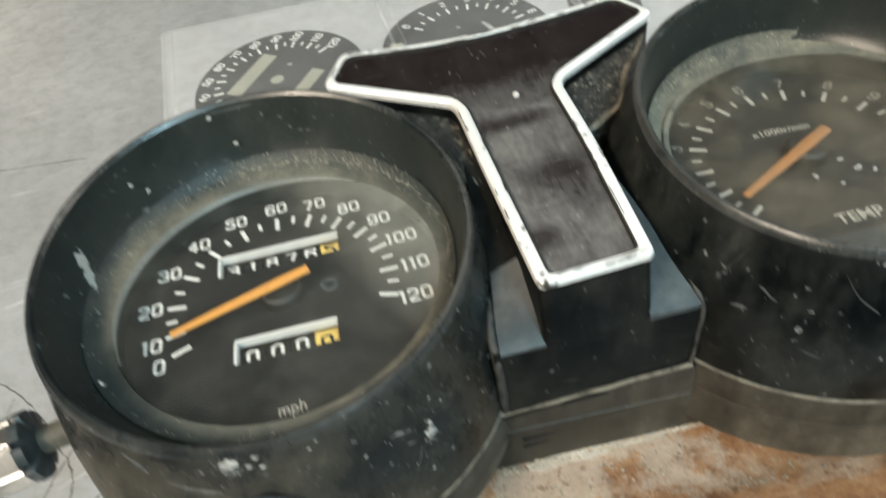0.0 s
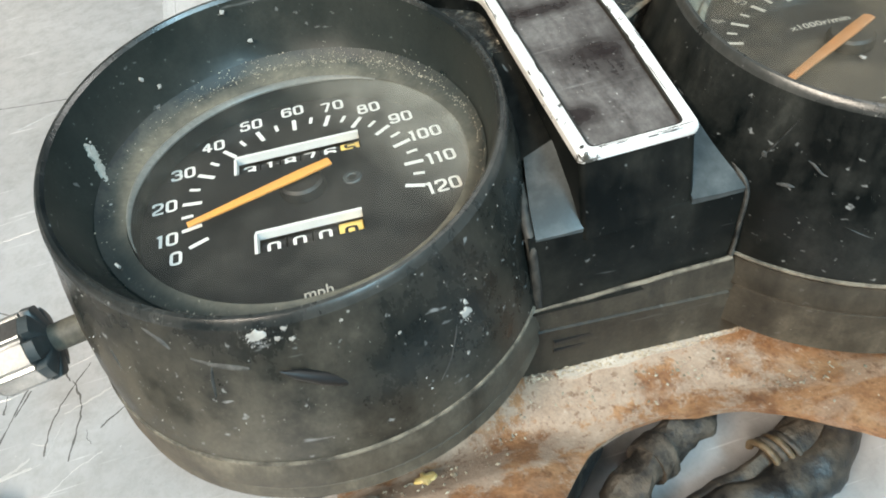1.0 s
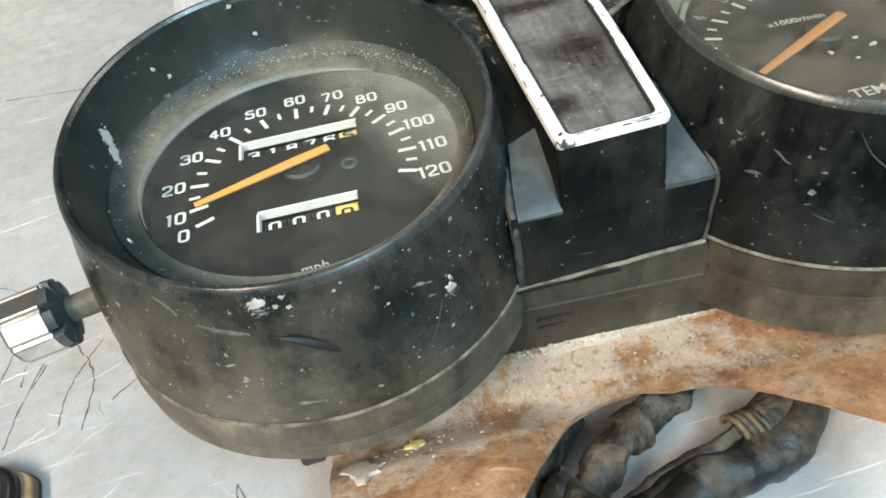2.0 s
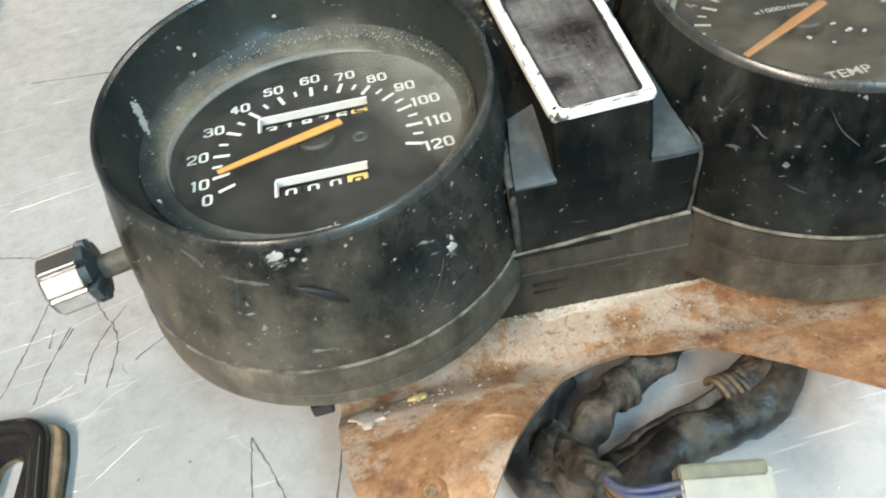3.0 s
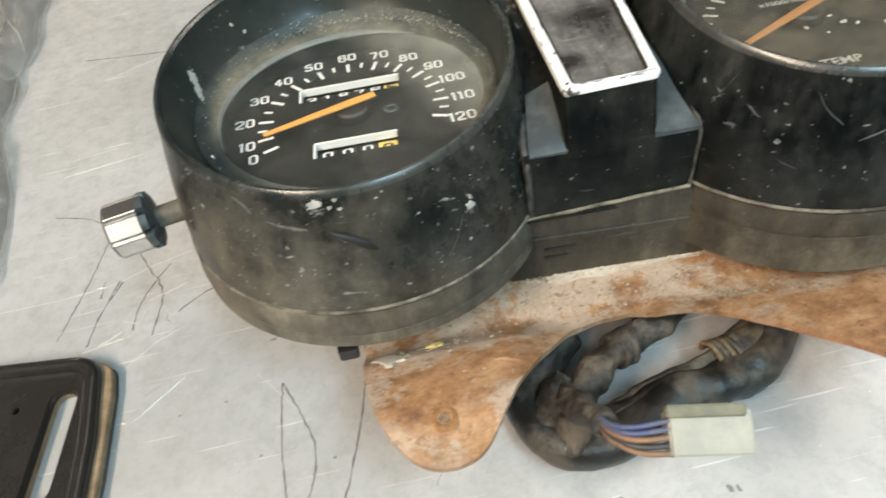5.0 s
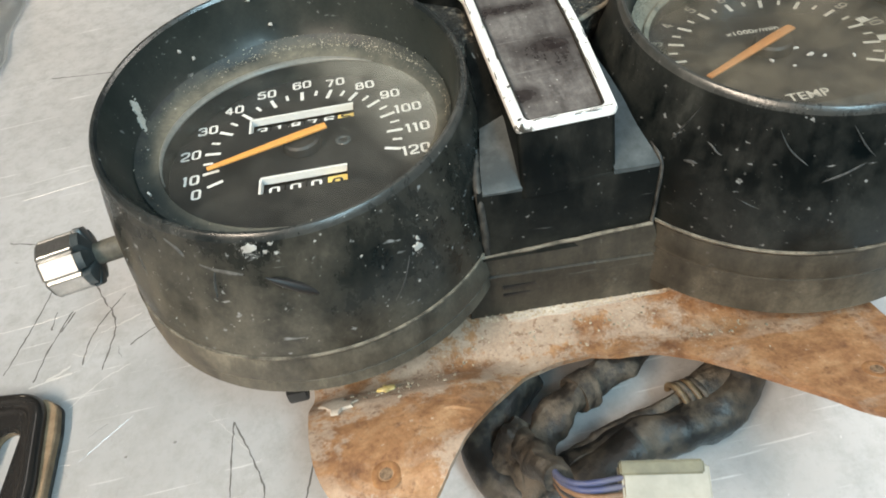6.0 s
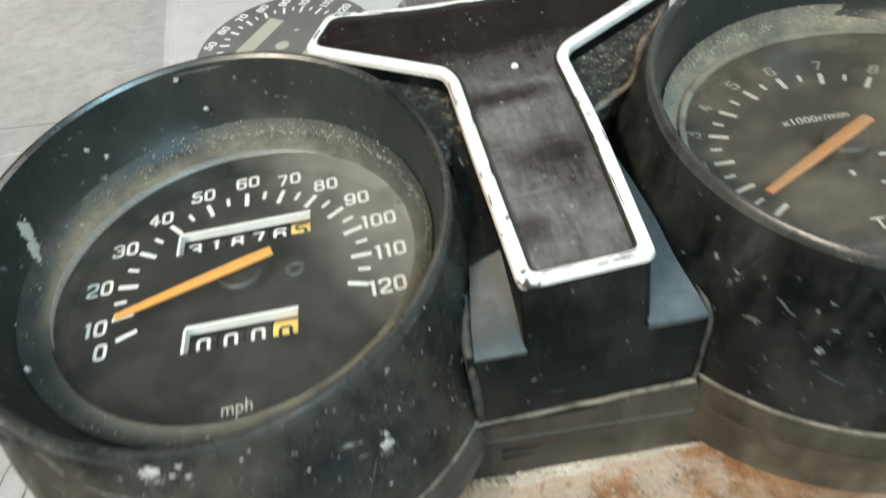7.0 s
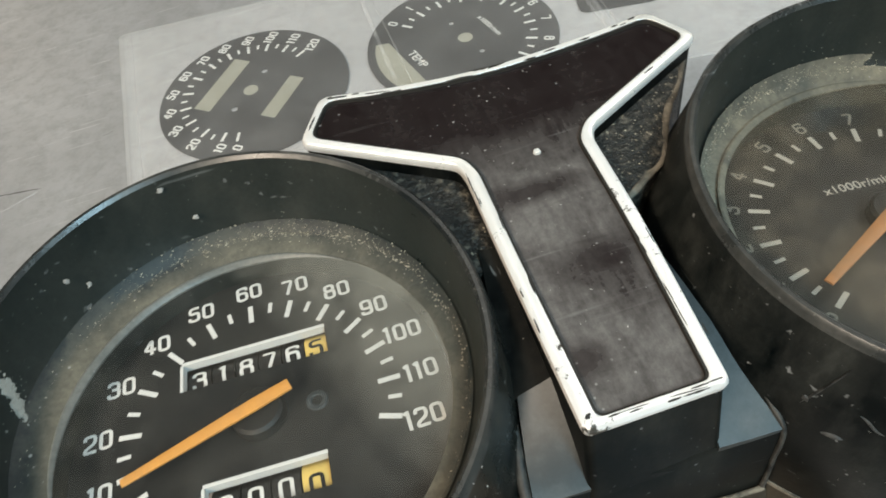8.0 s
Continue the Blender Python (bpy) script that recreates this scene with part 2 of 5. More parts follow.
BENCH = sheet_metal()
DARKRUST = surface("dark_orange_rust", (0.20, 0.085, 0.032), (0.34, 0.165, 0.070), 260, (0.4, 0.65), (0.8, 0.9), 1500, 0.5)
HOLE = surface("hole_disc_brown", (0.07, 0.040, 0.022), (0.24, 0.155, 0.095), 600, (0.42, 0.60), (0.8, 0.9), 1500, 0.5)
RUST = rusty()
BLACK = grimy("dusty_black_plastic", (0.0036, 0.0064, 0.0068), (0.180, 0.162, 0.127), 0.56, (0.455, 0.69), (0.22, 0.7), low_film=0.52, spec=0.28, lines=0.8, relief=0.25,
              thinned=((0.014, -0.050, -0.003, 0.034, 0.06, 0.024, 0.28), (0.042, -0.030, 0.004, 0.026, 0.04, 0.024, 0.25)))
# A darker copy of the pod plastic, for the right pod.
DARKER = grimy("darker_black_plastic", (0.0008, 0.0022, 0.0025), (0.070, 0.074, 0.066), 0.62, (0.475, 0.67), (0.28, 0.6), low_film=0.28, spec=0.22, specks=0.05, lines=0.75, relief=0.25, film_way=(0.0, -0.1, -1.6))
MATTE = grimy("matt_black_plastic", (0.0014, 0.0026, 0.0028), (0.066, 0.066, 0.056), 0.42, (0.48, 0.68), (0.42, 0.7), spec=0.12, specks=0.04, low_film=0.36, film_way=(0.0, 0.0, -1.7))
INNER = grimy("dusty_black_cowl", (0.0080, 0.0135, 0.0132), (0.122, 0.122, 0.102), 0.40, (0.34, 0.78), (0.26, 0.6), specks=0.09, lines=0.4)
DUSTY = grimy("dust_in_the_cowl", (0.0165, 0.0240, 0.0245), (0.235, 0.214, 0.162), 0.9, (0.34, 0.62), (0.5, 0.9), 0.10, 0.1, 0.4, ring=(-0.0003, -0.0004, 0.0372, 0.0425), thinned=((-0.036, -0.020, 0.006, 0.044, 0.036, 0.03, 0.22),))
SCUFFED = surface("scuffed_black_plastic", (0.008, 0.010, 0.010), (0.06, 0.059, 0.053), 300, (0.40, 0.64), (0.5, 0.7), 1500, 0.3)
# A darker copy of the base plastic, for the right cup and middle.
DARKBASE = grimy("darker_base_plastic", (0.012, 0.0115, 0.010), (0.165, 0.143, 0.106), 0.8, (0.40, 0.64), (0.5, 0.85), relief=0.35, specks=0.05, lines=0.15)
GREYBASE = grimy("dusty_base_plastic", (0.024, 0.022, 0.018), (0.30, 0.265, 0.205), 0.85, (0.38, 0.62), (0.5, 0.85), relief=0.35, specks=0.05, lines=0.15)
DUSTLINE = surface("packed_dust", (0.050, 0.045, 0.036), (0.205, 0.183, 0.145), 190, (0.38, 0.60), (0.8, 0.95), 1500, 0.4)
TAPE = surface("peeling_pale_paint", (0.42, 0.35, 0.29), (0.62, 0.56, 0.48), 110, (0.35, 0.65), (0.7, 0.9), 1500, 0.5)
GRAIN = surface("grained_black_plastic", (0.012, 0.014, 0.013), (0.19, 0.175, 0.14), 420, (0.52, 0.72), (0.3, 0.7), 1200, 1.0, depth=0.0012)
DIAL = surface("printed_dial_black", (0.009, 0.011, 0.011), (0.017, 0.018, 0.017), 50, (0.4, 0.7), (0.45, 0.6), 300, 0.0, mottle=0.1)
WHITE = plain("dial_white_print", (0.64, 0.64, 0.61), 0.5)
DIM = plain("dim_dial_print", (0.20, 0.19, 0.16), 0.6)
FADED = plain("faded_dial_print", (0.36, 0.345, 0.30), 0.6)
DULL_ORANGE = surface("faded_needle_orange", (0.42, 0.18, 0.065), (0.36, 0.165, 0.065), 300, (0.4, 0.7), (0.4, 0.5), 2000, 0.05)
DUSTY_TACH = grimy("tan_dust_in_the_cowl", (0.0165, 0.0240, 0.0245), (0.23, 0.212, 0.162), 0.95, (0.32, 0.58), (0.5, 0.9), 0.12, 0.1, 0.5, ring=(0.1312, -0.0070, 0.0400, 0.0430))
ORANGE = surface("needle_orange", (0.78, 0.35, 0.085), (0.70, 0.32, 0.09), 300, (0.4, 0.7), (0.4, 0.5), 2000, 0.05)
YELLOW = plain("drum_yellow", (0.72, 0.50, 0.14), 0.5)


def worn_trim():
    """Bright trim whose plating has worn through in dark streaks."""
    m, nodes, links, bsdf = material("worn_chrome_trim")
    vec = coords(nodes, links)
    streak = noise_tex(nodes, links, vec, 150, 7, 0.75, 0.3)
    cloud = noise_tex(nodes, links, vec, 26, 3)
    worn = ramp(nodes, links, mix(nodes, links, 0.35, streak, cloud), [(0.595, 0.0), (0.625, 1.0)])
    tone = ramp(nodes, links, cloud, [(0.3, (0.90, 0.89, 0.84)), (0.7, (0.97, 0.97, 0.96))])
    links.new(mix(nodes, links, worn, tone, (0.07, 0.065, 0.055)), bsdf.inputs["Base Color"])
    bsdf.inputs["Metallic"].default_value = 0.38
    links.new(ramp(nodes, links, streak, [(0.3, 0.24), (0.7, 0.45)]), bsdf.inputs["Roughness"])
    bump(nodes, links, bsdf, streak, 0.25, 0.0003)
    return m


def dusty_lens():
    """Dark reddish smoked plastic; greyer film on the stem with darker spots, the arms left darker."""
    m, nodes, links, bsdf = material("smoked_lens")
    vec = coords(nodes, links)
    cloud = noise_tex(nodes, links, vec, 55, 6, 0.7, 0.4)
    fine = noise_tex(nodes, links, vec, 700, 4, 0.7)
    streak = noise_tex(nodes, links, coords(nodes, links, (1.0, 0.22, 1.0)), 420, 4, 0.7)
    apart = nodes.new("ShaderNodeSeparateXYZ")
    links.new(vec, apart.inputs[0])
    edge = nodes.new("ShaderNodeMath")
    edge.operation, edge.inputs[1].default_value = "MULTIPLY_ADD", 0.022
    links.new(cloud, edge.inputs[0])
    links.new(apart.outputs["Y"], edge.inputs[2])
    stem = nodes.new("ShaderNodeMapRange")
    for key, value in (("From Min", 0.047), ("From Max", 0.034), ("To Min", 0.10), ("To Max", 1.0)):
        stem.inputs[key].default_value = value
    links.new(edge.outputs[0], stem.inputs["Value"])
    film = ramp(nodes, links, mix(nodes, links, 0.35, cloud, streak), [(0.37, 0.14), (0.50, 0.55), (0.62, 1.0)])
    film = mix(nodes, links, 1.0, film, stem.outputs[0], "MULTIPLY")
    for x, y, rx, ry in ((0.0678, -0.002, 0.012, 0.007), (0.0565, -0.0195, 0.006, 0.005), (0.062, 0.017, 0.012, 0.004)):
        spot = nodes.new("ShaderNodeMapping")
        spot.vector_type = "TEXTURE"
        spot.inputs["Location"].default_value, spot.inputs["Scale"].default_value = (x, y, 0.018), (rx, ry, 0.05)
        links.new(vec, spot.inputs["Vector"])
        far = nodes.new("ShaderNodeVectorMath")
        far.operation = "LENGTH"
        links.new(spot.outputs[0], far.inputs[0])
        film = mix(nodes, links, 1.0, film, ramp(nodes, links, far.outputs["Value"], [(0.3, 0.2), (1.0, 1.0)]), "MULTIPLY")
    col = mix(nodes, links, film, (0.010, 0.0055, 0.006), (0.155, 0.145, 0.138))
    col = mix(nodes, links, 0.45, col, ramp(nodes, links, fine, [(0.3, 0.3), (0.62, 1.0)]), "MULTIPLY")
    dots = nodes.new("ShaderNodeTexVoronoi")
    dots.inputs["Scale"].default_value = 430
    links.new(vec, dots.inputs["Vector"])
    near = ramp(nodes, links, dots.outputs["Distance"], [(0.07, 1.0), (0.14, 0.0)])
    here = ramp(nodes, links, noise_tex(nodes, links, vec, 120, 2), [(0.54, 0.0), (0.62, 0.8)])
    col = mix(nodes, links, mix(nodes, links, 1.0, near, here, "MULTIPLY"), col, (0.30, 0.29, 0.28))
    for turn, stretch, tone, most in ((25, (0.06, 1, 1), (0.26, 0.25, 0.245), 0.40), (-62, (0.12, 1, 1), (0.012, 0.010, 0.010), 0.30), (80, (0.05, 1, 1), (0.22, 0.215, 0.21), 0.35)):
        tc, mp = nodes.new("ShaderNodeTexCoord"), nodes.new("ShaderNodeMapping")
        mp.inputs["Rotation"].default_value, mp.inputs["Scale"].default_value = (0, 0, radians(turn)), stretch
        links.new(tc.outputs["Object"], mp.inputs["Vector"])
        hair = ramp(nodes, links, noise_tex(nodes, links, mp.outputs["Vector"], 430, 2, 0.5), [(0.66, 0.0), (0.73, most)])
        col = mix(nodes, links, mix(nodes, links, 1.0, hair, stem.outputs[0], "MULTIPLY"), col, tone)
    links.new(col, bsdf.inputs["Base Color"])
    links.new(ramp(nodes, links, film, [(0.0, 0.16), (0.7, 0.5)]), bsdf.inputs["Roughness"])
    bsdf.inputs["Specular IOR Level"].default_value = 0.4
    bump(nodes, links, bsdf, mix(nodes, links, 0.5, fine, cloud), 0.12, 0.0002)
    return m


CHROME = worn_trim()
KNOBCHROME = surface("dulled_chrome", (0.52, 0.53, 0.53), (0.40, 0.41, 0.41), 200, (0.4, 0.7), (0.30, 0.40), 1500, 0.03, metal=1.0)
SMOKED = dusty_lens()
GUSSET = surface("blue_grey_plastic", (0.022, 0.031, 0.034), (0.078, 0.090, 0.092), 90, (0.4, 0.7), (0.35, 0.5), 1400, 0.1)
RIMEDGE = grimy("polished_rim", (0.010, 0.014, 0.015), (0.15, 0.145, 0.13), 0.6, (0.42, 0.70), (0.22, 0.5), lines=0.6, relief=0.3, spec=0.6)
RIMGREY = grimy("glass_arc_grey", (0.10, 0.11, 0.105), (0.30, 0.29, 0.25), 0.8, (0.4, 0.7), (0.3, 0.6))
RUBBER = surface("dirty_wire_sleeve", (0.013, 0.0108, 0.0085), (0.090, 0.072, 0.054), 130, (0.43, 0.60), (0.5, 0.85), 420, 0.8, depth=0.0014)
LOOP = surface("black_sleeve_tape", (0.0075, 0.0072, 0.0068), (0.080, 0.064, 0.047), 110, (0.47, 0.66), (0.32, 0.7), 420, 0.6, depth=0.0011)
TIE = surface("tan_tie_band", (0.10, 0.065, 0.035), (0.26, 0.19, 0.11), 150, (0.4, 0.65), (0.5, 0.8), 700, 0.3)
OLIVE = surface("olive_nylon", (0.095, 0.085, 0.048), (0.18, 0.165, 0.105), 120, (0.4, 0.7), (0.45, 0.6), 300, 0.0, mottle=0.1)
CONNECTOR = surface("ivory_nylon", (0.235, 0.220, 0.178), (0.34, 0.32, 0.27), 90, (0.4, 0.7), (0.4, 0.55), 300, 0.0, mottle=0.1)
PLATE = surface("gloss_black_paint", (0.020, 0.018, 0.017), (0.027, 0.025, 0.023), 60, (0.4, 0.7), (0.05, 0.08), 1500, 0.0)
BOARD = surface("brown_hardboard", (0.165, 0.108, 0.062), (0.29, 0.205, 0.13), 150, (0.35, 0.65), (0.7, 0.85), 900, 0.5)
OVERLAY = surface("overlay_black_vinyl", (0.020, 0.020, 0.020), (0.026, 0.026, 0.026), 60, (0.4, 0.7), (0.4, 0.5), 300, 0.0, mottle=0.1)
WINDOW = surface("overlay_clear_window", (0.29, 0.285, 0.225), (0.35, 0.345, 0.28), 60, (0.4, 0.7), (0.3, 0.4), 1500, 0.02)
SCRATCH = plain("scratch_dark", (0.10, 0.097, 0.092), 0.6)
BRIGHT = plain("scratch_and_glint_bright", (0.62, 0.62, 0.61), 0.4, 0.5)
GLASS = clear_film("dusty_gauge_glass", 0.010, 0.03, dust=(0.42, 0.40, 0.34), dusty=(0.42, 0.80), most=0.055, patch=70, drift=((0.90, 0.42), 0.012, 0.036, 0.30))
GLASS_TACH = clear_film("dirty_gauge_glass", 0.045, 0.10, dust=(0.30, 0.25, 0.18), dusty=(0.42, 0.66), most=0.17, patch=60)
SLEEVE = clear_film("clear_sleeve", 0.10, 0.12, dust=(0.80, 0.80, 0.79), dusty=(0.4, 0.7), most=0.17, patch=25, relief=0.12)
SEAL = clear_film("milky_seal", 0.07, 0.25, dust=(0.85, 0.85, 0.84), dusty=(0.4, 0.7), most=0.14, patch=60)
BAG = clear_film("crumpled_clear_bag", 0.10, 0.14, dust=(0.56, 0.55, 0.53), dusty=(0.42, 0.66), most=0.30, patch=38, relief=0.10, tint=(0.76, 0.76, 0.75))
BLUE = surface("wire_blue", (0.045, 0.062, 0.150), (0.085, 0.090, 0.130), 120, (0.4, 0.65), (0.45, 0.7), 900, 0.1)
BROWNWIRE = surface("wire_brown", (0.22, 0.115, 0.06), (0.15, 0.10, 0.07), 120, (0.4, 0.65), (0.45, 0.7), 900, 0.1)
BLACKWIRE = plain("wire_black", (0.03, 0.03, 0.032), 0.5)
PLASTER = surface("drab_wall_paint", (0.34, 0.32, 0.285), (0.40, 0.375, 0.335), 2, (0.4, 0.7), (0.8, 0.9), 60, 0.1)
DIMWALL = surface("unseen_wall_dark", (0.05, 0.05, 0.052), (0.085, 0.083, 0.08), 2, (0.4, 0.7), (0.8, 0.9), 60, 0.1)
CEIL = surface("unseen_ceiling_grey", (0.54, 0.54, 0.53), (0.60, 0.60, 0.59), 2, (0.4, 0.7), (0.8, 0.9), 60, 0.1)
CONCRETE = surface("concrete_floor", (0.22, 0.21, 0.20), (0.30, 0.29, 0.28), 3, (0.4, 0.7), (0.7, 0.9), 80, 0.2)

# ---- mesh helpers; local numbers in millimetres ----
MM = 0.001


def mesh_of(bm, name, material, smooth=True, scale=MM):
    if scale != 1:
        bmesh.ops.scale(bm, vec=(scale,) * 3, verts=bm.verts)
    bmesh.ops.recalc_face_normals(bm, faces=bm.faces)
    me = bpy.data.meshes.new(name)
    bm.to_mesh(me)
    bm.free()
    if smooth:
        me.polygons.foreach_set("use_smooth", [True] * len(me.polygons))
        me.set_sharp_from_angle(angle=radians(38))
    me.materials.append(material)
    return me


def part(name, bm, material, parent=None, label="", smooth=True):
    ob = new(name, mesh_of(bm, name, material, smooth))
    ob.parent = parent
    if label:
        tagged(ob, label)
    return ob


def loft(rings, n=96, close=False, cap=False):
    """Rings of (cx, cy, cz, r, slope_x, slope_y)."""
    bm = bmesh.new()
    loops = []
    for cx, cy, cz, r, a, b in rings:
        loop = []
        for k in range(n):
            u = 2 * math.pi * k / n
            x, y = r * math.cos(u), r * math.sin(u)
            loop.append(bm.verts.new((cx + x, cy + y, cz + a * x + b * y)))
        loops.append(loop)
    pairs = list(zip(loops, loops[1:])) + ([(loops[-1], loops[0])] if close else [])
    for p, q in pairs:
        for k in range(n):
            bm.faces.new((p[k], p[(k + 1) % n], q[(k + 1) % n], q[k]))
    if cap:
        bm.faces.new(loops[0][::-1])
        bm.faces.new(loops[-1])
    return bm


def rounded(points, radii, steps=5):
    """A polygon with its corners rounded; radii: one number or one a corner."""
    out = []
    n = len(points)
    for i, p in enumerate(points):
        r = radii[i] if isinstance(radii, (list, tuple)) else radii
        p, a, b = Vector(p), Vector(points[i - 1]), Vector(points[(i + 1) % n])
        if r <= 0:
            out.append((p.x, p.y))
            continue
        u, v = (a - p), (b - p)
        d = min(r, u.length * 0.45, v.length * 0.45)
        s, e = p + u.normalized() * d, p + v.normalized() * d
        for k in range(steps + 1):
            t = k / steps
            q = s * (1 - t) ** 2 + p * 2 * t * (1 - t) + e * t * t
            out.append((q.x, q.y))
    return out


def inset(points, d):
    """An outline moved inwards by d (outline anticlockwise)."""
    out, n = [], len(points)
    for i in range(n):
        p, a, b = Vector(points[i]), Vector(points[i - 1]), Vector(points[(i + 1) % n])
        u, v = (p - a).normalized(), (b - p).normalized()
        m = Vector((-u.y - v.y, u.x + v.x))
        m = m.normalized() if m.length > 1e-6 else Vector((-u.y, u.x))
        c = max(0.5, m.dot(Vector((-u.y, u.x))))
        q = p + m * d / c
        out.append((q.x, q.y))
    return out


def anticlockwise(points):
    area = sum(p[0] * q[1] - q[0] * p[1] for p, q in zip(points, points[1:] + points[:1]))
    return points if area > 0 else points[::-1]


def stack(layers, cap_top=True, cap_bottom=True):
    """Outlines of the same length with a height function each: (points, height)."""
    bm = bmesh.new()
    loops = []
    for points, height in layers:
        loops.append([bm.verts.new((x, y, height(x, y) if callable(height) else height)) for x, y in points])
    n = len(loops[0])
    for p, q in zip(loops, loops[1:]):
        for k in range(n):
            bm.faces.new((p[k], p[(k + 1) % n], q[(k + 1) % n], q[k]))
    if cap_bottom:
        bm.faces.new(loops[0][::-1])
    if cap_top:
        bm.faces.new(loops[-1])
    return bm


def slab(points, z0, z1, bevel=0.0):
    points = anticlockwise(list(points))
    if bevel:
        return stack([(inset(points, bevel), z0), (points, z0 + bevel), (points, z1 - bevel), (inset(points, bevel), z1)])
    return stack([(points, z0), (points, z1)])


def holed(outer, holes, z0, z1):
    """A flat plate with through holes, by triangle filling."""
    bm = bmesh.new()
    edges = []
    for loop in [outer] + holes:
        vs = [bm.verts.new((x, y, z1)) for x, y in loop]
        edges += [bm.edges.new((vs[k], vs[(k + 1) % len(vs)])) for k in range(len(vs))]
    bmesh.ops.triangle_fill(bm, use_beauty=True, edges=edges)
    got = bmesh.ops.extrude_face_region(bm, geom=list(bm.faces))
    bmesh.ops.translate(bm, vec=(0, 0, z0 - z1), verts=[v for v in got["geom"] if isinstance(v, bmesh.types.BMVert)])
    return bm


def tube(points, r, sides=12, flat=1.0, taper=None, wobble=0.0):
    """A round bar along points, smoothed by Catmull-Rom."""
    pts = [Vector(p) for p in points]
    path = []
    for i in range(len(pts) - 1):
        p0, p1, p2, p3 = pts[max(0, i - 1)], pts[i], pts[i + 1], pts[min(len(pts) - 1, i + 2)]
        for k in range(8):
            t = k / 8
            path.append(0.5 * (2 * p1 + (p2 - p0) * t + (2 * p0 - 5 * p1 + 4 * p2 - p3) * t * t + (3 * p1 - p0 - 3 * p2 + p3) * t ** 3))
    path.append(pts[-1])
    bm = bmesh.new()
    loops = []
    side = None
    for i, p in enumerate(path):
        d = (path[min(i + 1, len(path) - 1)] - path[max(i - 1, 0)]).normalized()
        side = (side - d * side.dot(d)).normalized() if side else d.orthogonal().normalized()
        up = d.cross(side)
        f = i / (len(path) - 1)
        rr = r * (taper(f) if taper else 1)
        loop = []
        for k in range(sides):
            u = 2 * math.pi * k / sides
            q = p + side * math.cos(u) * rr + up * math.sin(u) * rr * flat
            if wobble:
                q += Vector((noise.noise(q * 0.12), noise.noise(q * 0.12 + Vector((9, 0, 0))), noise.noise(q * 0.12 + Vector((0, 9, 0))))) * wobble
                q += (q - p).normalized() * noise.noise(q * 0.33 + Vector((3, 0, 4))) * wobble * 0.4
            loop.append(bm.verts.new(q))
        loops.append(loop)
    for p, q in zip(loops, loops[1:]):
        for k in range(sides):
            bm.faces.new((p[k], p[(k + 1) % sides], q[(k + 1) % sides], q[k]))
    bm.faces.new(loops[0][::-1])
    bm.faces.new(loops[-1])
    return bm


def box(x0, x1, y0, y1, z0, z1, bevel=0.0):
    bm = slab([(x0, y0), (x1, y0), (x1, y1), (x0, y1)], z0, z1)
    if bevel:
        bmesh.ops.bevel(bm, geom=list(bm.edges), offset=bevel, segments=2, affect="EDGES")
    return bm


def moved(bm, m):
    bmesh.ops.transform(bm, matrix=m, verts=bm.verts)
    return bm


def lettering(body, size, wide=1.0, thick=0.0):
    """Flat letters centred on the origin, in millimetres."""
    curve = bpy.data.curves.new("letters", "FONT")
    curve.body, curve.size, curve.align_x, curve.align_y = body, size, "CENTER", "CENTER"
    curve.offset, curve.resolution_u, curve.extrude = thick, 3, 0.02
    ob = bpy.data.objects.new("letters", curve)
    scene.collection.objects.link(ob)
    bpy.context.view_layer.update()
    me = bpy.data.meshes.new_from_object(ob.evaluated_get(bpy.context.evaluated_depsgraph_get()))
    bm = bmesh.new()
    bm.from_mesh(me)
    bpy.data.objects.remove(ob)
    bpy.data.meshes.remove(me)
    bmesh.ops.scale(bm, vec=(wide, 1, 1), verts=bm.verts)
    return bm


DIGITS = {
    "0": [("ring", (-0.22, -0.42), (0.22, -0.42), (0.22, 0.42), (-0.22, 0.42))],
    "1": [("line", (0.02, -0.5), (0.02, 0.5)), ("line", (-0.15, 0.33), (0.0, 0.43))],
    "2": [("line", (-0.23, 0.2), (-0.22, 0.42), (0.22, 0.42), (0.22, 0.02), (-0.2, -0.25), (-0.22, -0.43), (0.29, -0.43))],
    "3": [("line", (-0.23, 0.22), (-0.22, 0.42), (0.2, 0.42), (0.21, 0.03), (-0.1, 0.03)), ("line", (-0.08, 0.03), (0.23, 0.02), (0.23, -0.42), (-0.22, -0.42), (-0.24, -0.2))],
    "4": [("line", (0.1, -0.5), (0.1, 0.46), (-0.24, -0.2), (0.3, -0.2))],
    "5": [("line", (0.25, 0.43), (-0.19, 0.43), (-0.22, 0.05), (0.22, 0.09), (0.22, -0.42), (-0.22, -0.42), (-0.23, -0.22))],
    "6": [("ring", (-0.22, -0.42), (0.22, -0.42), (0.22, 0.08), (-0.22, 0.08)), ("line", (-0.22, -0.2), (-0.22, 0.42), (0.22, 0.42), (0.22, 0.24))],
    "7": [("line", (-0.28, 0.43), (0.23, 0.43), (-0.08, -0.5))],
    "8": [("ring", (-0.2, 0.04), (0.2, 0.04), (0.2, 0.42), (-0.2, 0.42)), ("ring", (-0.22, -0.42), (0.22, -0.42), (0.22, 0.04), (-0.22, 0.04))],
    "9": [("ring", (-0.22, -0.08), (0.22, -0.08), (0.22, 0.42), (-0.22, 0.42)), ("line", (0.22, 0.2), (0.22, -0.42), (-0.22, -0.42), (-0.22, -0.24))],
}


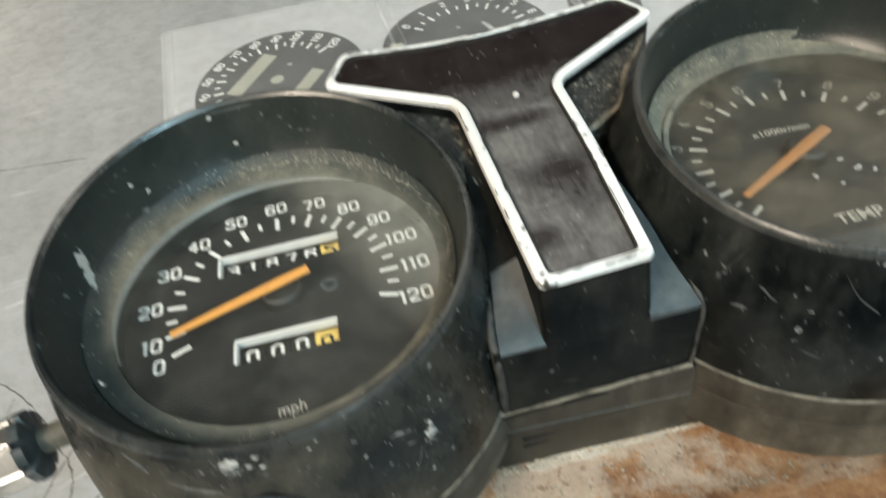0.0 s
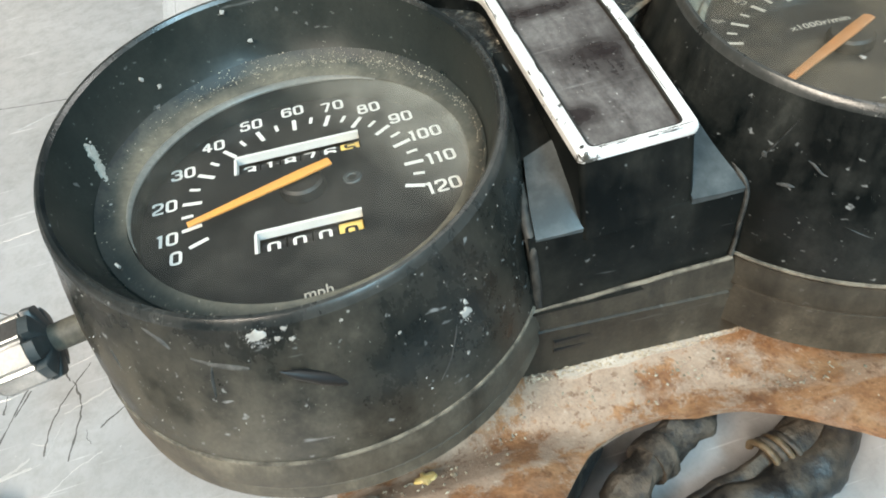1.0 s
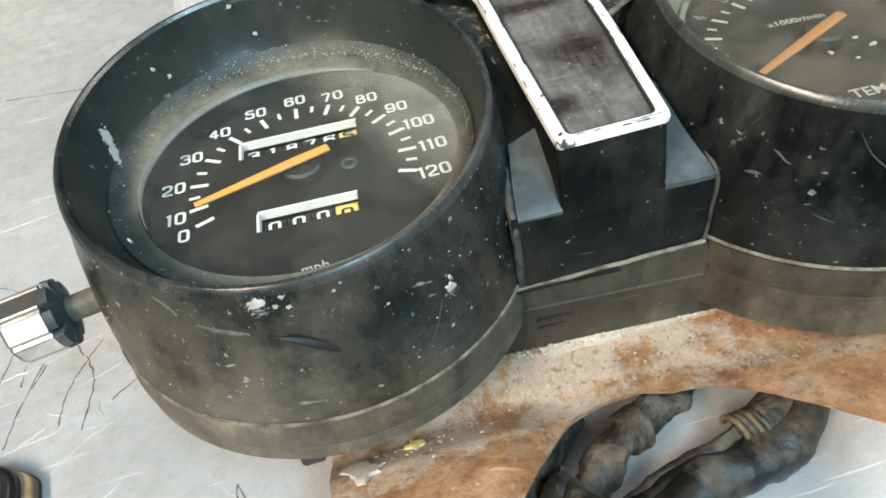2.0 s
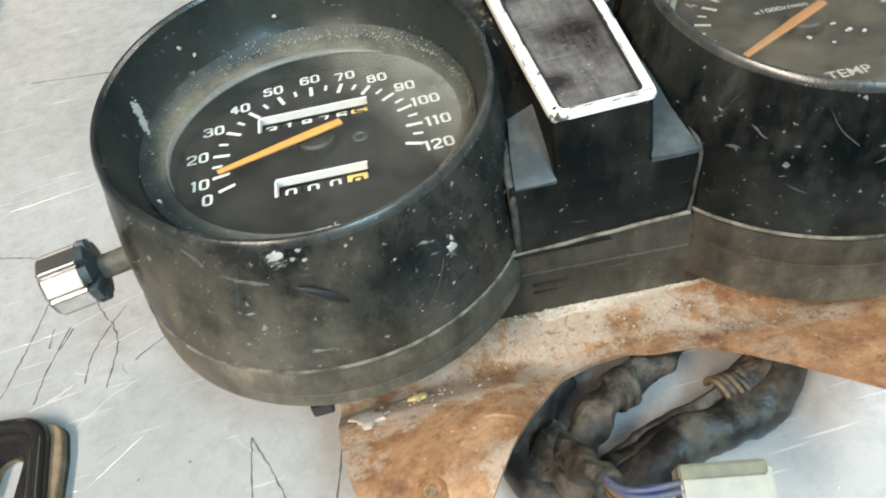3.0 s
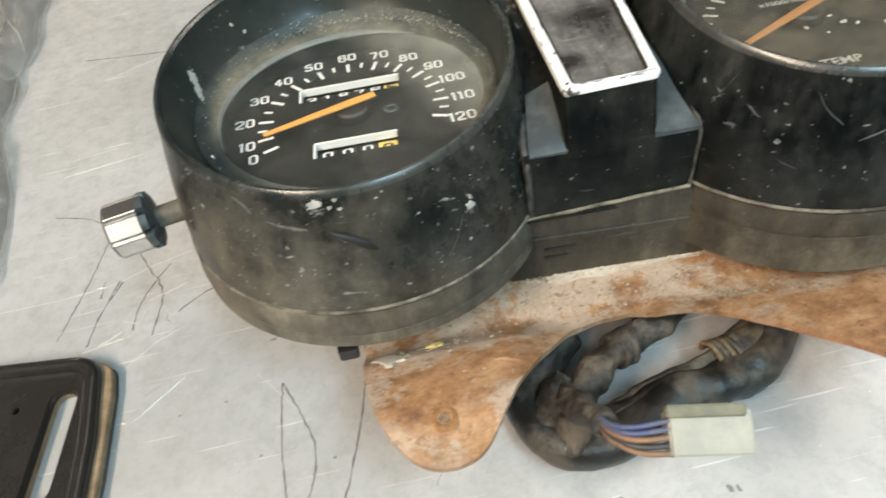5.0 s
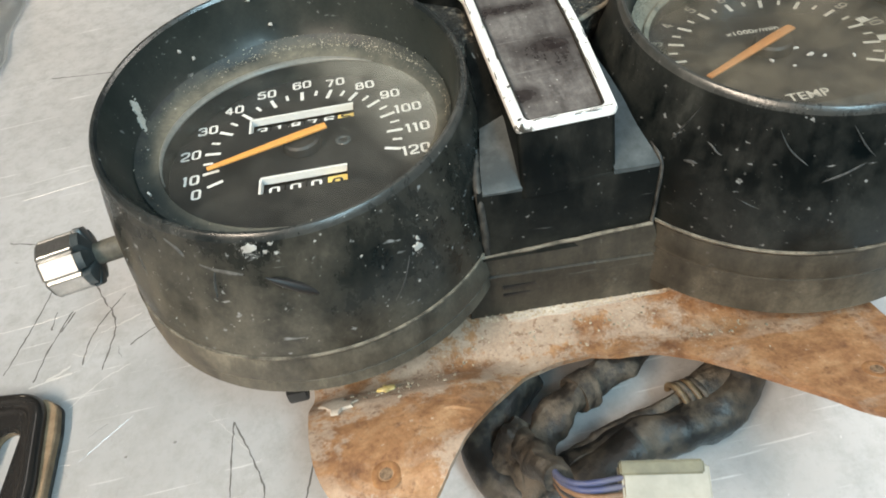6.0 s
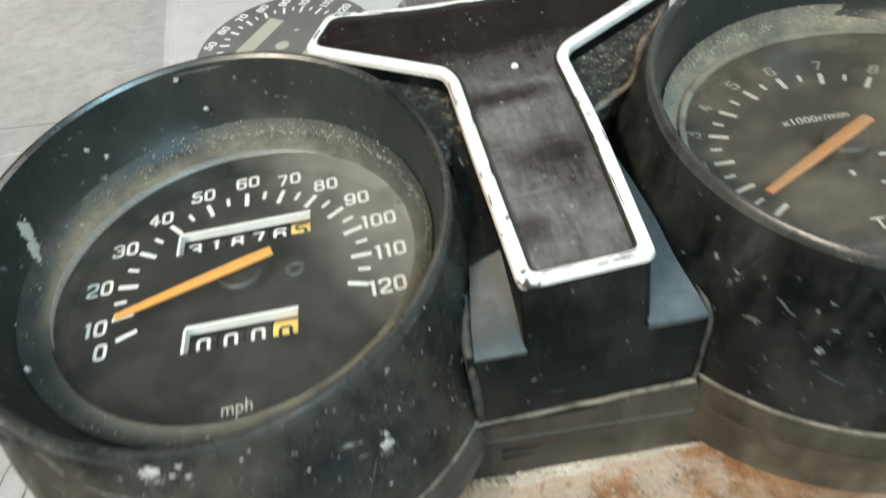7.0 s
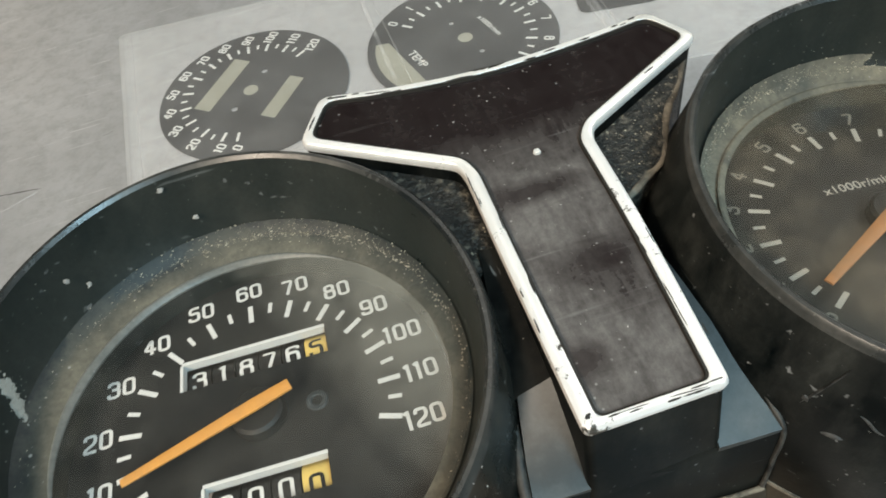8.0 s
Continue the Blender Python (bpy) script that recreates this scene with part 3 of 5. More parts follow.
def numerals(body, tall, bold=0.14, wide=1.0):
    """Squarish rounded figures in even strokes, flat, centred on the origin."""
    bm = bmesh.new()
    advance = [0.46 if c == "1" else 0.70 for c in body]
    x = -sum(advance) / 2
    for c, a in zip(body, advance):
        for lift, (kind, *pts) in enumerate(DIGITS[c]):
            ring = kind == "ring"
            pts = [Vector(p) for p in pts]
            n = len(pts)
            path = []
            for k, p in enumerate(pts):
                if not ring and k in (0, n - 1):
                    path.append(p)
                    continue
                a0, a1 = pts[k - 1] - p, pts[(k + 1) % n] - p
                r = min(0.17, a0.length * 0.45, a1.length * 0.45)
                q0, q1 = p + a0.normalized() * r, p + a1.normalized() * r
                path += [q0.lerp(p, t).lerp(p.lerp(q1, t), t) for t in (0.0, 0.25, 0.5, 0.75, 1.0)]
            m = len(path)
            rows = []
            for k, p in enumerate(path):
                d = path[(k + 1) % m if ring else min(k + 1, m - 1)] - path[k - 1 if ring else max(k - 1, 0)]
                d = d.normalized() if d.length else Vector((1, 0))
                s = Vector((-d.y, d.x)) * bold / 2
                rows.append([bm.verts.new((((q.x + x + a / 2) * tall * wide, q.y * tall, 0.02 + 0.008 * lift))) for q in (p - s, p + s)])
            for k in range(m if ring else m - 1):
                p, q = rows[k], rows[(k + 1) % m]
                bm.faces.new((p[0], q[0], q[1], p[1]))
        x += a
    return bm


def turned(x, y, z, degrees=0.0):
    return Matrix.Translation((x, y, z)) @ Matrix.Rotation(radians(degrees), 4, "Z")


def thing(name, label, category, m=None, group="", kind=""):
    ob = new(name)
    ob.empty_display_size = 0.02
    if m is not None:
        ob.matrix_world = m
    return tagged(ob, label, category, group, kind)


def structure(name, bm, material, label="", category=""):
    return tagged(part(name, bm, material), label or name.replace("_", " "), category or "structure", kind="structure")


# ---- the room: bench, and unseen floor, walls, ceiling ----
bench = structure("bench_top", box(-900, 1100, -330, 900, -3, 0), BENCH, "scratched aluminium sheet covering the workbench top", "workbench")
structure("bench_body", box(-895, 1095, -325, 895, -900, -3.1), PLASTER, "plain grey workbench body below the metal top", "workbench")
structure("floor", box(-4000, 4000, -3500, 5500, -950, -900), CONCRETE, "grey concrete workshop floor", "floor")
# Unseen ceiling and walls, toned to set their bounce and reflections.
structure("ceiling", box(-4000, 4000, -3500, 5500, 1850, 1900), CEIL, "unseen workshop ceiling, greyed to soften its bounce", "ceiling")
structure("wall_north", box(-4000, 4000, 5500, 5600, -900, 1850), PLASTER, "unseen workshop wall, toned for the reflections", "wall")
# Unseen wall kept dark so that the front faces mirror less light.
structure("wall_south", box(-4000, 4000, -3600, -3500, -900, 1850), DIMWALL, "unseen wall, kept dark for the reflections in the pods", "wall")
structure("wall_east", box(4000, 4100, -3500, 5500, -900, 1850), PLASTER, "unseen workshop wall, toned for the reflections", "wall")
structure("wall_west", box(-4100, -4000, -3500, 5500, -900, 1850), PLASTER, "unseen workshop wall, toned for the reflections", "wall")


def scratch(points, width, material):
    """A shallow score in the sheet with a raised burr, lying on the bench."""
    pts = [Vector((x, y, 0)) for x, y in points]
    bm = bmesh.new()
    rows = []
    m = len(pts)
    fine = []
    for i in range(m - 1):
        for k in range(18):
            p0, p1, p2, p3 = pts[max(0, i - 1)], pts[i], pts[i + 1], pts[min(m - 1, i + 2)]
            t = k / 18
            fine.append(0.5 * (2 * p1 + (p2 - p0) * t + (2 * p0 - 5 * p1 + 4 * p2 - p3) * t * t + (3 * p1 - p0 - 3 * p2 + p3) * t ** 3))
    fine.append(pts[-1])
    for i, p in enumerate(fine):
        d = (fine[min(i + 1, len(fine) - 1)] - fine[max(i - 1, 0)]).normalized()
        s = Vector((-d.y, d.x, 0))
        w = width * max(0.22, 0.55 + 0.5 * noise.noise(p * 0.25) + 0.3 * noise.noise(p * 1.7)) * (1 if 0 < i < len(fine) - 1 else 0.2)
        p = p + s * (0.4 * noise.noise(p * 0.5) + 0.12 * noise.noise(p * 2.3))
        rows.append([bm.verts.new(p + s * w * f + Vector((0, 0, h))) for f, h in ((-0.5, 0.02), (0, 0.07), (0.5, 0.02))])
    for p, q in zip(rows, rows[1:]):
        for k in range(2):
            bm.faces.new((p[k], p[k + 1], q[k + 1], q[k]))
    return part("scratch", bm, material, bench)


for line in ([(-43.6, -38.8), (-44.6, -60), (-43.8, -86), (-43.5, -120)], [(-43.6, -38.8), (-38, -52), (-34.7, -63), (-36, -74), (-40.6, -85)],
             [(-15, -34), (-19, -55), (-25, -75), (-30, -90), (-36, -120)], [(-109, 47), (-115, 24), (-123.6, -1)],
             [(-103, 21), (-109, 6), (-112.3, -6.7)], [(-102, 20), (-106, 12)], [(-84, 24), (-92, 12), (-95, 4), (-96, -4)],
             [(-89, 19), (-86, 8), (-88.9, -8)], [(-135, 63.6), (-120, 58), (-108, 48), (-97, 33), (-90, 19)], [(-80, -0.3), (-72, 5), (-65, 8)],
             [(-139, 178), (-115, 173), (-92.7, 169)], [(-109, 22), (-109.5, 14)]):
    scratch(line, 0.85, SCRATCH)
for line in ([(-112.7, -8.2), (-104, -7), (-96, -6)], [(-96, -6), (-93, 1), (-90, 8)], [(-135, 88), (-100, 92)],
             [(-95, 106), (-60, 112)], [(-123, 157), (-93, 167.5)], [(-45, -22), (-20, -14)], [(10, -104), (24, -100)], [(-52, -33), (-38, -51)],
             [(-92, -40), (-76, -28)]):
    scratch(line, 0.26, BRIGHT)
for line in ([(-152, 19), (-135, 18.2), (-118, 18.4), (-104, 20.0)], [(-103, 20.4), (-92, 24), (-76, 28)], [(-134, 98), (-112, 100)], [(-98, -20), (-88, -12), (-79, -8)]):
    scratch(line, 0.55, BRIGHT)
# Wide strokes for the glint on the scored metal, put into their bright colour.
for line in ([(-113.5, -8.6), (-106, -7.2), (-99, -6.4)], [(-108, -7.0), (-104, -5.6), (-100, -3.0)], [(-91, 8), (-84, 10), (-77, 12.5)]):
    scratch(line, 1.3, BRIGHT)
rng = random.Random(11)
for k in range(34):
    x, y, a, d = rng.uniform(-150, 110), rng.uniform(-125, 190), rng.uniform(0, math.pi), 1.5 + 10 * rng.random() ** 2
    if y > -60 and x > -55 and y < 60:
        x -= 95
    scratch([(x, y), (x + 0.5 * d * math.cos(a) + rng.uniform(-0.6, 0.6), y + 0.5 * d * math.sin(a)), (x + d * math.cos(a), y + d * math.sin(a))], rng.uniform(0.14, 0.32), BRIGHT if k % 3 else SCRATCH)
STAIN = surface("bench_stain", (0.16, 0.155, 0.145), (0.30, 0.295, 0.28), 300, (0.4, 0.7), (0.5, 0.7), 1500, 0.0)
for x, y, long, wide in ((46.6, -99.2, 1.8, 1.5), (75.4, -103, 1.4, 2.6), (77.5, -103.4, 1.0, 2.0), (94, -113, 5.0, 3.4), (99, -119, 4.0, 2.0), (-46, -21.5, 2.6, 0.8), (5, -101, 2.4, 1.2), (-29, -68, 0.9, 0.8), (-62, -41, 1.0, 0.9), (-51, -62, 1.3, 0.8),
                         (-77, -42, 0.9, 0.8), (-100, 30, 9, 5), (-118, 32, 12, 6), (-70, 100, 0.8, 0.8), (-92, 120, 1.0, 0.8), (20, -112, 0.9, 0.8)):
    pts = []
    for k in range(16):
        u = 2 * math.pi * k / 16
        f = 1 + 0.7 * noise.noise(Vector((math.cos(u) * 1.5 + x, math.sin(u) * 1.5 + y, 0)))
        pts.append((x + long / 2 * f * math.cos(u), y + wide / 2 * f * math.sin(u)))
    if long < 6:
        part("stain", slab(pts, 0.0, 0.05), STAIN, bench)

# ---- the instrument cluster; local axes: x along the pair of gauges, z out of the dials ----
cluster = thing("instrument_cluster", "dusty black motorcycle instrument cluster on a rusty bracket", "instrument cluster",
                Matrix(((0.99942, -0.00269, 0.03401, 0.0), (-0.00014, 0.99656, 0.08283, 0.0), (-0.03412, -0.08279, 0.99598, 0.0674), (0, 0, 0, 1))))
RIGHT = Matrix.Translation((131.4, -6.3, 5.2)) @ Matrix.Rotation(radians(-2.35), 4, "Y")
LEFT = Matrix.Identity(4)

POD = [(-1.0, -2.5, -20.0, 52.4, 0, 0.0), (-1.1, -2.0, -12.0, 52.0, 0, 0.02), (-1.2, -1.2, -3.0, 51.2, 0, 0.05), (-1.4, -0.2, 6.0, 49.8, 0, 0.09),
       (-1.5, 0.6, 13.0, 48.5, 0, 0.125), (-1.6, 0.9, 17.2, 47.9, 0, 0.14), (-1.6, 1.0, 18.3, 47.6, 0, 0.142), (-1.6, 1.0, 18.9, 47.0, 0, 0.142),
       (-1.6, 1.0, 18.9, 46.3, 0, 0.142), (-1.6, 1.0, 18.2, 45.7, 0, 0.142), (-1.5, 1.0, 15.5, 45.0, 0, 0.135), (-1.0, 0.8, 11.0, 43.4, 0, 0.10),
       (-0.6, 0.3, 8.0, 42.0, 0, 0.07), (-0.3, -0.2, 6.4, 40.6, 0, 0.035)]
# the rev counter's cowl is a little narrower towards its mouth
NARROW = []
for cx, cy, cz, r, a, b in POD:
    f = min(1.0, max(0.0, (cz + 4) / 20))
    NARROW.append((cx + 2.3 * f, cy - 2.5 * f, cz, r - 3.0 * f, a, b))
NARROW[9:] = [(x + (0.0 if k < 2 else -1.6 * (k - 1) / 3), y + (0.0 if k < 2 else 1.6 * (k - 1) / 3), z, r - (0.0 if k < 2 else 0.25 * (k - 1)), a, b) for k, (x, y, z, r, a, b) in enumerate(NARROW[9:])]
LEDGE = [(-0.55, 0.2, 8.1, 41.7, 0, 0.065), (-0.35, -0.2, 6.75, 40.5, 0, 0.04), (-0.3, -0.3, 6.5, 39.6, 0, 0.03), (-0.1, -0.9, 6.25, 37.4, 0, 0.01), (0.3, -1.5, 6.05, 36.7, 0, 0)]
LEDGE_TACH = [(0.3, -0.6, 8.4, 40.0, 0, 0.065), (0.2, -0.7, 6.9, 39.0, 0, 0.04), (0.1, -0.8, 6.5, 38.4, 0, 0.03), (0.1, -1.1, 6.25, 37.4, 0, 0.01), (0.3, -1.5, 6.05, 36.7, 0, 0)]
for name, m, label in (("gauge_pod", LEFT, "dusty black plastic pod round the speedometer"), ("gauge_pod", RIGHT, "scratched black plastic pod round the rev counter")):
    shape, ledge = (POD, LEDGE) if m is LEFT else (NARROW, LEDGE_TACH)
    foot = [] if m is LEFT else [(-1.0, -2.5, -21.8, 52.4, 0, 0.0)]
    pod = part(name, moved(loft(foot + shape[:6], 128), m), BLACK if m is LEFT else DARKER, cluster, label)
    part("rim_edge", moved(loft(shape[5:10], 128), m), RIMEDGE, pod, "rounded rim of the pod")
    part("cowl", moved(loft(shape[9:] + [(0.2, -1.2, 6.0, 37.5, 0, 0.01), (0.4, -1.6, 5.4, 36.8, 0, 0), (0.4, -1.6, 1.0, 36.6, 0, 0), (0.4, -1.6, -1.5, 36.6, 0, 0)], 128), m), INNER, pod)
    part("dust_ring", moved(loft(ledge, 128), m), DUSTY if m is LEFT else DUSTY_TACH, pod, "dust gathered round the glass")
    # Pale arc modelled for the reflection along the glass edge, thinning at both ends.
    arc = [(0.5 + 36.35 * math.cos(radians(a)), -1.8 + 36.35 * math.sin(radians(a)), 6.15) for a in range(52, 204, 4)]
    part("glass_arc", moved(tube(arc, 0.95, 8, 0.5, lambda f: 0.15 + 0.85 * min(1.0, 5 * f, 3.5 * (1 - f))), m),
         RIMGREY if m is LEFT else DUSTY_TACH, pod, "pale grey arc for the reflection at the glass edge")
    # base cup below the seam
    low = m if m is LEFT else Matrix.Translation((0, 0, -1.5)) @ m
    deep = 0.0 if m is LEFT else 9.0
    base = part("base_cup", moved(loft([(-1.0, -2.5, -21.6, 52.2, 0, 0), (-1.0, -2.5, -28.2, 53.6, 0, 0), (-1.0, -2.5, -28.7, 53.4, 0, 0), (-1.0, -2.4, -28.9, 52.4, 0, 0), (-1.0, -2.4, -29.5, 52.4, 0, 0), (-1.0, -2.3, -29.8, 53.2, 0, 0),
                                       (-1.0, -2.2, -33.4 - deep, 53.6, 0, 0), (-1.0, -2.0, -34.4 - deep, 52.8, 0, 0), (-1.0, -1.4, -37.5 - deep, 48.0, 0, 0), (-1.0, -1.0, -47.0, 43.0, 0, 0), (-1.0, -1.0, -47.2, 30.0, 0, 0)], 112, cap=False), low), GREYBASE if m is LEFT else DARKBASE, cluster,
                "dust-grey plastic base cup under the pod")
    part("seam_lip", moved(loft([(-1.0, -2.5, -19.9, 52.0, 0, 0), (-1.0, -2.5, -19.9, 52.7, 0, 0), (-1.0, -2.5, -20.4, 52.9, 0, 0), (-1.0, -2.5, -20.9, 52.7, 0, 0),
                                 (-1.0, -2.5, -22.2, 51.4, 0, 0)], 128), low), DUSTLINE, base, "pale dust along the seam")


# ---- dials ----
SPEED_ANGLES = [200.9, 188.5, 169.4, 148.1, 128.2, 108.1, 88.3, 69.6, 51.7, 33.7, 16.2, -2.3, -20.5]
TACH_ANGLES = [213.0, 193.0, 172.9, 152.2, 132.0, 110.8, 91.0, 70.2, 47.5, 26.0, 4.5, -16.0, -36.0]


def disc(r, z, n=96, m=None, cx=0.0, cy=0.0):
    return slab([(cx + r * math.cos(2 * math.pi * k / n), cy + r * math.sin(2 * math.pi * k / n)) for k in range(n)], z - 0.6, z)


def bar(angle, r0, r1, width, z):
    bm = box(r0, r1, -width / 2, width / 2, z, z + 0.05)
    return moved(bm, Matrix.Rotation(radians(angle), 4, "Z"))


def needle_mesh(tip, tail, width):
    """A tapered bar with a ridge, lying along x from the tip to the tail."""
    bm = bmesh.new()
    loops = []
    for x, w, h in ((tip, width * 0.62, 0.5), (tip * 0.5, width * 0.85, 0.7), (0, width * 1.05, 0.8), (tail, width * 0.95, 0.7)):
        loops.append([bm.verts.new((x, y, z)) for y, z in ((-w / 2, 0), (w / 2, 0), (w / 2, h * 0.6), (0, h), (-w / 2, h * 0.6))])
    for p, q in zip(loops, loops[1:]):
        for k in range(5):
            bm.faces.new((p[k], p[(k + 1) % 5], q[(k + 1) % 5], q[k]))
    bm.faces.new(loops[0][::-1])
    bm.faces.new(loops[-1])
    return bm


def drums(parent, m, x0, x1, top, height, shown, last, tilt, drop):
    """A counter behind its window: pale upper and side walls, white digits on black drums and a yellow last drum."""
    place = m @ turned((x0 + x1) / 2, top - height / 2, 0, tilt)
    w, deep = x1 - x0, -2.0
    part("window_wall", moved(box(-w / 2, w / 2, height / 2 - 0.35, height / 2 + 0.35, deep, 0.08), place), WHITE, parent, "white upper wall of the counter window")
    part("window_wall", moved(box(-w / 2 - 0.3, -w / 2 + 0.3, -height / 2, height / 2 - 0.4, deep, 0.08), place), WHITE, parent)
    part("window_wall", moved(box(w / 2 - 0.1, w / 2 + 0.4, -height / 2, height / 2 - 0.4, deep, -0.1), place), plain_black, parent)
    part("window_wall", moved(box(-w / 2, w / 2, -height / 2 - 0.5, -height / 2 - 0.02, deep, -0.1), place), plain_black, parent)
    n = len(shown) + 1
    step = (w - 0.8) / n
    for k, c in enumerate(shown + last):
        x = -w / 2 + 0.5 + (k + 0.5) * step
        yellow = k == n - 1
        bm = moved(loft([(0, 0, -step * 0.47, 5.4, 0, 0), (0, 0, step * 0.47, 5.4, 0, 0)], 40, cap=True), Matrix.Translation((x, 0, deep - 5.4)) @ Matrix.Rotation(radians(90), 4, "Y"))
        drum = part("drum", moved(bm, place), YELLOW if yellow else plain_black, parent, "yellow last drum of the counter" if yellow else "")
        bm = numerals(c, height * 0.68, 0.15, 1.12)
        bmesh.ops.subdivide_edges(bm, edges=bm.edges, cuts=3, use_grid_fill=True)
        for v in bm.verts:
            v.co.y -= drop + (0.8 if yellow and n == 4 else 0.0)
            v.co.z += math.sqrt(max(0.0, 5.46 ** 2 - v.co.y ** 2)) - 5.4 + 0.03
        part("digit", moved(bm, place @ Matrix.Translation((x, 0, deep))), plain_black if yellow else WHITE, parent)


plain_black = plain("counter_black", (0.008, 0.008, 0.008), 0.5)


def speed_face(parent, m, print_z, glyph=4.05, bold=0.165):
    for k, a in enumerate(SPEED_ANGLES):
        part("tick", moved(bar(a, 23.0, 27.4, 1.05, print_z), m), WHITE, parent)
        r, b = (30.7, a + 1.7) if k < 2 else (31.5, a)
        part("numeral", moved(numerals(str(10 * k), glyph, bold, 1.07), m @ turned(r * math.cos(radians(b)), r * math.sin(radians(b)), print_z)), WHITE, parent)
        if 0 < k < 12:
            part("tick", moved(bar((a + SPEED_ANGLES[k + 1]) / 2, 24.6, 27.2, 0.85, print_z), m), WHITE, parent)
    part("unit_lettering", moved(lettering("mph", 4.0, 0.85, 0.03), m @ turned(-1.0, -31.8, print_z)), FADED, parent)


FACE = [(0.3 + 36.8 * math.cos(2 * math.pi * k / 96), -1.5 + 36.8 * math.sin(2 * math.pi * k / 96)) for k in range(96)]


def window(x0, x1, top, height, tilt):
    return [tuple((turned((x0 + x1) / 2, top - height / 2, 0, tilt) @ Vector((sx * (x1 - x0) / 2, sy * height / 2, 0))).xy) for sx, sy in ((-1, -1), (1, -1), (1, 1), (-1, 1))]


ODO, TRIP = (-14.6, 15.2, 17.0, 6.6, -2.2), (-11.8, 11.0, -11.0, 6.4, -2.6)
speedo = part("speedometer_dial", holed(FACE, [window(*ODO), window(*TRIP)], -0.5, 0.0), DIAL, cluster, "black speedometer dial with white numerals to 120", smooth=False)
speed_face(speedo, LEFT, 0.02)
drums(speedo, LEFT, *ODO[:4], "31876", "5", ODO[4], 0.2)
drums(speedo, LEFT, *TRIP[:4], "000", "0", TRIP[4], 0.6)
part("emblem", moved(loft([(0, 0, 0.05, 2.2, 0, 0), (0, 0, 0.3, 2.0, 0, 0), (0, 0, 0.3, 1.2, 0, 0), (0, 0, 0.05, 1.0, 0, 0)], 24), turned(11.0, -0.6, 0)), GUSSET, speedo)
part("hub", loft([(0, 0, 0.1, 5.2, 0, 0), (0, 0, 2.3, 5.0, 0, 0), (0, 0, 2.9, 4.4, 0, 0), (0, 0, 3.0, 0.2, 0, 0)], 48), DIAL, speedo, "black needle hub")
part("needle", moved(needle_mesh(-25.6, 7.4, 2.6), turned(0, 0.35, 3.5, 16.2)), ORANGE, speedo, "orange speedometer needle resting just above ten")
glass = part("gauge_glass", moved(disc(36.6, 6.0), turned(0.4, -1.6, 0)), GLASS, cluster, "dusty clear glass over the speedometer")
glass.visible_shadow = False

tach = part("tachometer_dial", moved(disc(36.8, 0.0), RIGHT @ turned(0.3, -1.5, 0)), DIAL, cluster, "faded brown-black rev counter dial with white numerals")
TC = RIGHT @ turned(-2.0, 0.9, 0.02, -1.5)
for k, a in enumerate(TACH_ANGLES):
    part("tick", moved(bar(a, 22.6, 26.8, 1.05, 0.0), TC), FADED, tach)
    if k > 9:
        part("redline_mark", moved(bar(a + 4, 26.8, 29.6, 2.6, 0.0), TC), FADED, tach)
    part("numeral", moved(numerals(str(k), 3.7, 0.15), TC @ turned(30.2 * math.cos(radians(a)), 30.2 * math.sin(radians(a)), 0, a - 90)), DIM, tach)
    if k < 12:
        part("tick", moved(bar((a + TACH_ANGLES[k + 1]) / 2, 24.2, 26.6, 0.8, 0.0), TC), FADED, tach)
part("unit_lettering", moved(lettering("x1000r/min", 3.1, 1.0, 0.03), TC @ turned(-0.4, 10.2, 0, -6)), FADED, tach)
part("unit_lettering", moved(lettering("TEMP", 4.4, 1.0, 0.05), TC @ turned(-2.0, -22.6, 0, -4)), FADED, tach)
part("temperature_window", moved(stack([(anticlockwise([(-18, -26), (18, -27.5)] + [(36 * math.cos(radians(a)), -1.5 + 34 * math.sin(radians(a))) for a in range(-58, -123, -5)]), h) for h in (0.02, 0.3)]), TC),
     GUSSET, tach, "grey temperature gauge window")
part("hub", moved(loft([(0, 0, 0.1, 5.2, 0, 0), (0, 0, 2.3, 5.0, 0, 0), (0, 0, 2.9, 4.4, 0, 0), (0, 0, 3.0, 0.2, 0, 0)], 48), TC), DIAL, tach, "black needle hub")
part("needle", moved(needle_mesh(-25.2, 7.0, 2.8), TC @ turned(0, 0, 3.2, 26.0)), DULL_ORANGE, tach, "orange rev counter needle at rest")
glass = part("gauge_glass", moved(disc(36.6, 6.0), RIGHT @ turned(0.4, -1.6, 0)), GLASS_TACH, cluster, "dirty tan-filmed glass over the rev counter")
glass.visible_shadow = False

# ---- the Y-shaped warning lamp console ----
YSHAPE = anticlockwise([(51.4, -31.0), (76.2, -31.0), (78.6, 4.0), (79.0, 25.2), (80.6, 28.4), (113.6, 45.4), (107.0, 57.8), (95.7, 56.2), (81.3, 55.0), (67.4, 54.4), (54.0, 55.6),
                        (40.8, 57.6), (28.4, 60.6), (21.2, 47.6), (50.6, 28.6), (51.2, 25.0), (51.1, 4.0)])
YROUND = [1.6, 1.6, 6, 2.0, 2.4, 2.6, 2.6, 6, 6, 6, 6, 6, 2.6, 2.6, 2.4, 2.0, 6]


def rim(d):
    """The outline of the console, d inwards."""
    pts = []
    for x, y in inset(YSHAPE, 0.8 * d):
        pts.append((x + (0.32 * d if x < 64 else -0.32 * d) * (y < 27), y - 0.2 * max(0.0, d) * (y < -20)))
    return rounded(pts, YROUND, 4)



def ytop(lift):
    return lambda x, y: 18.0 + 0.0046 * x + 0.0992 * y + lift


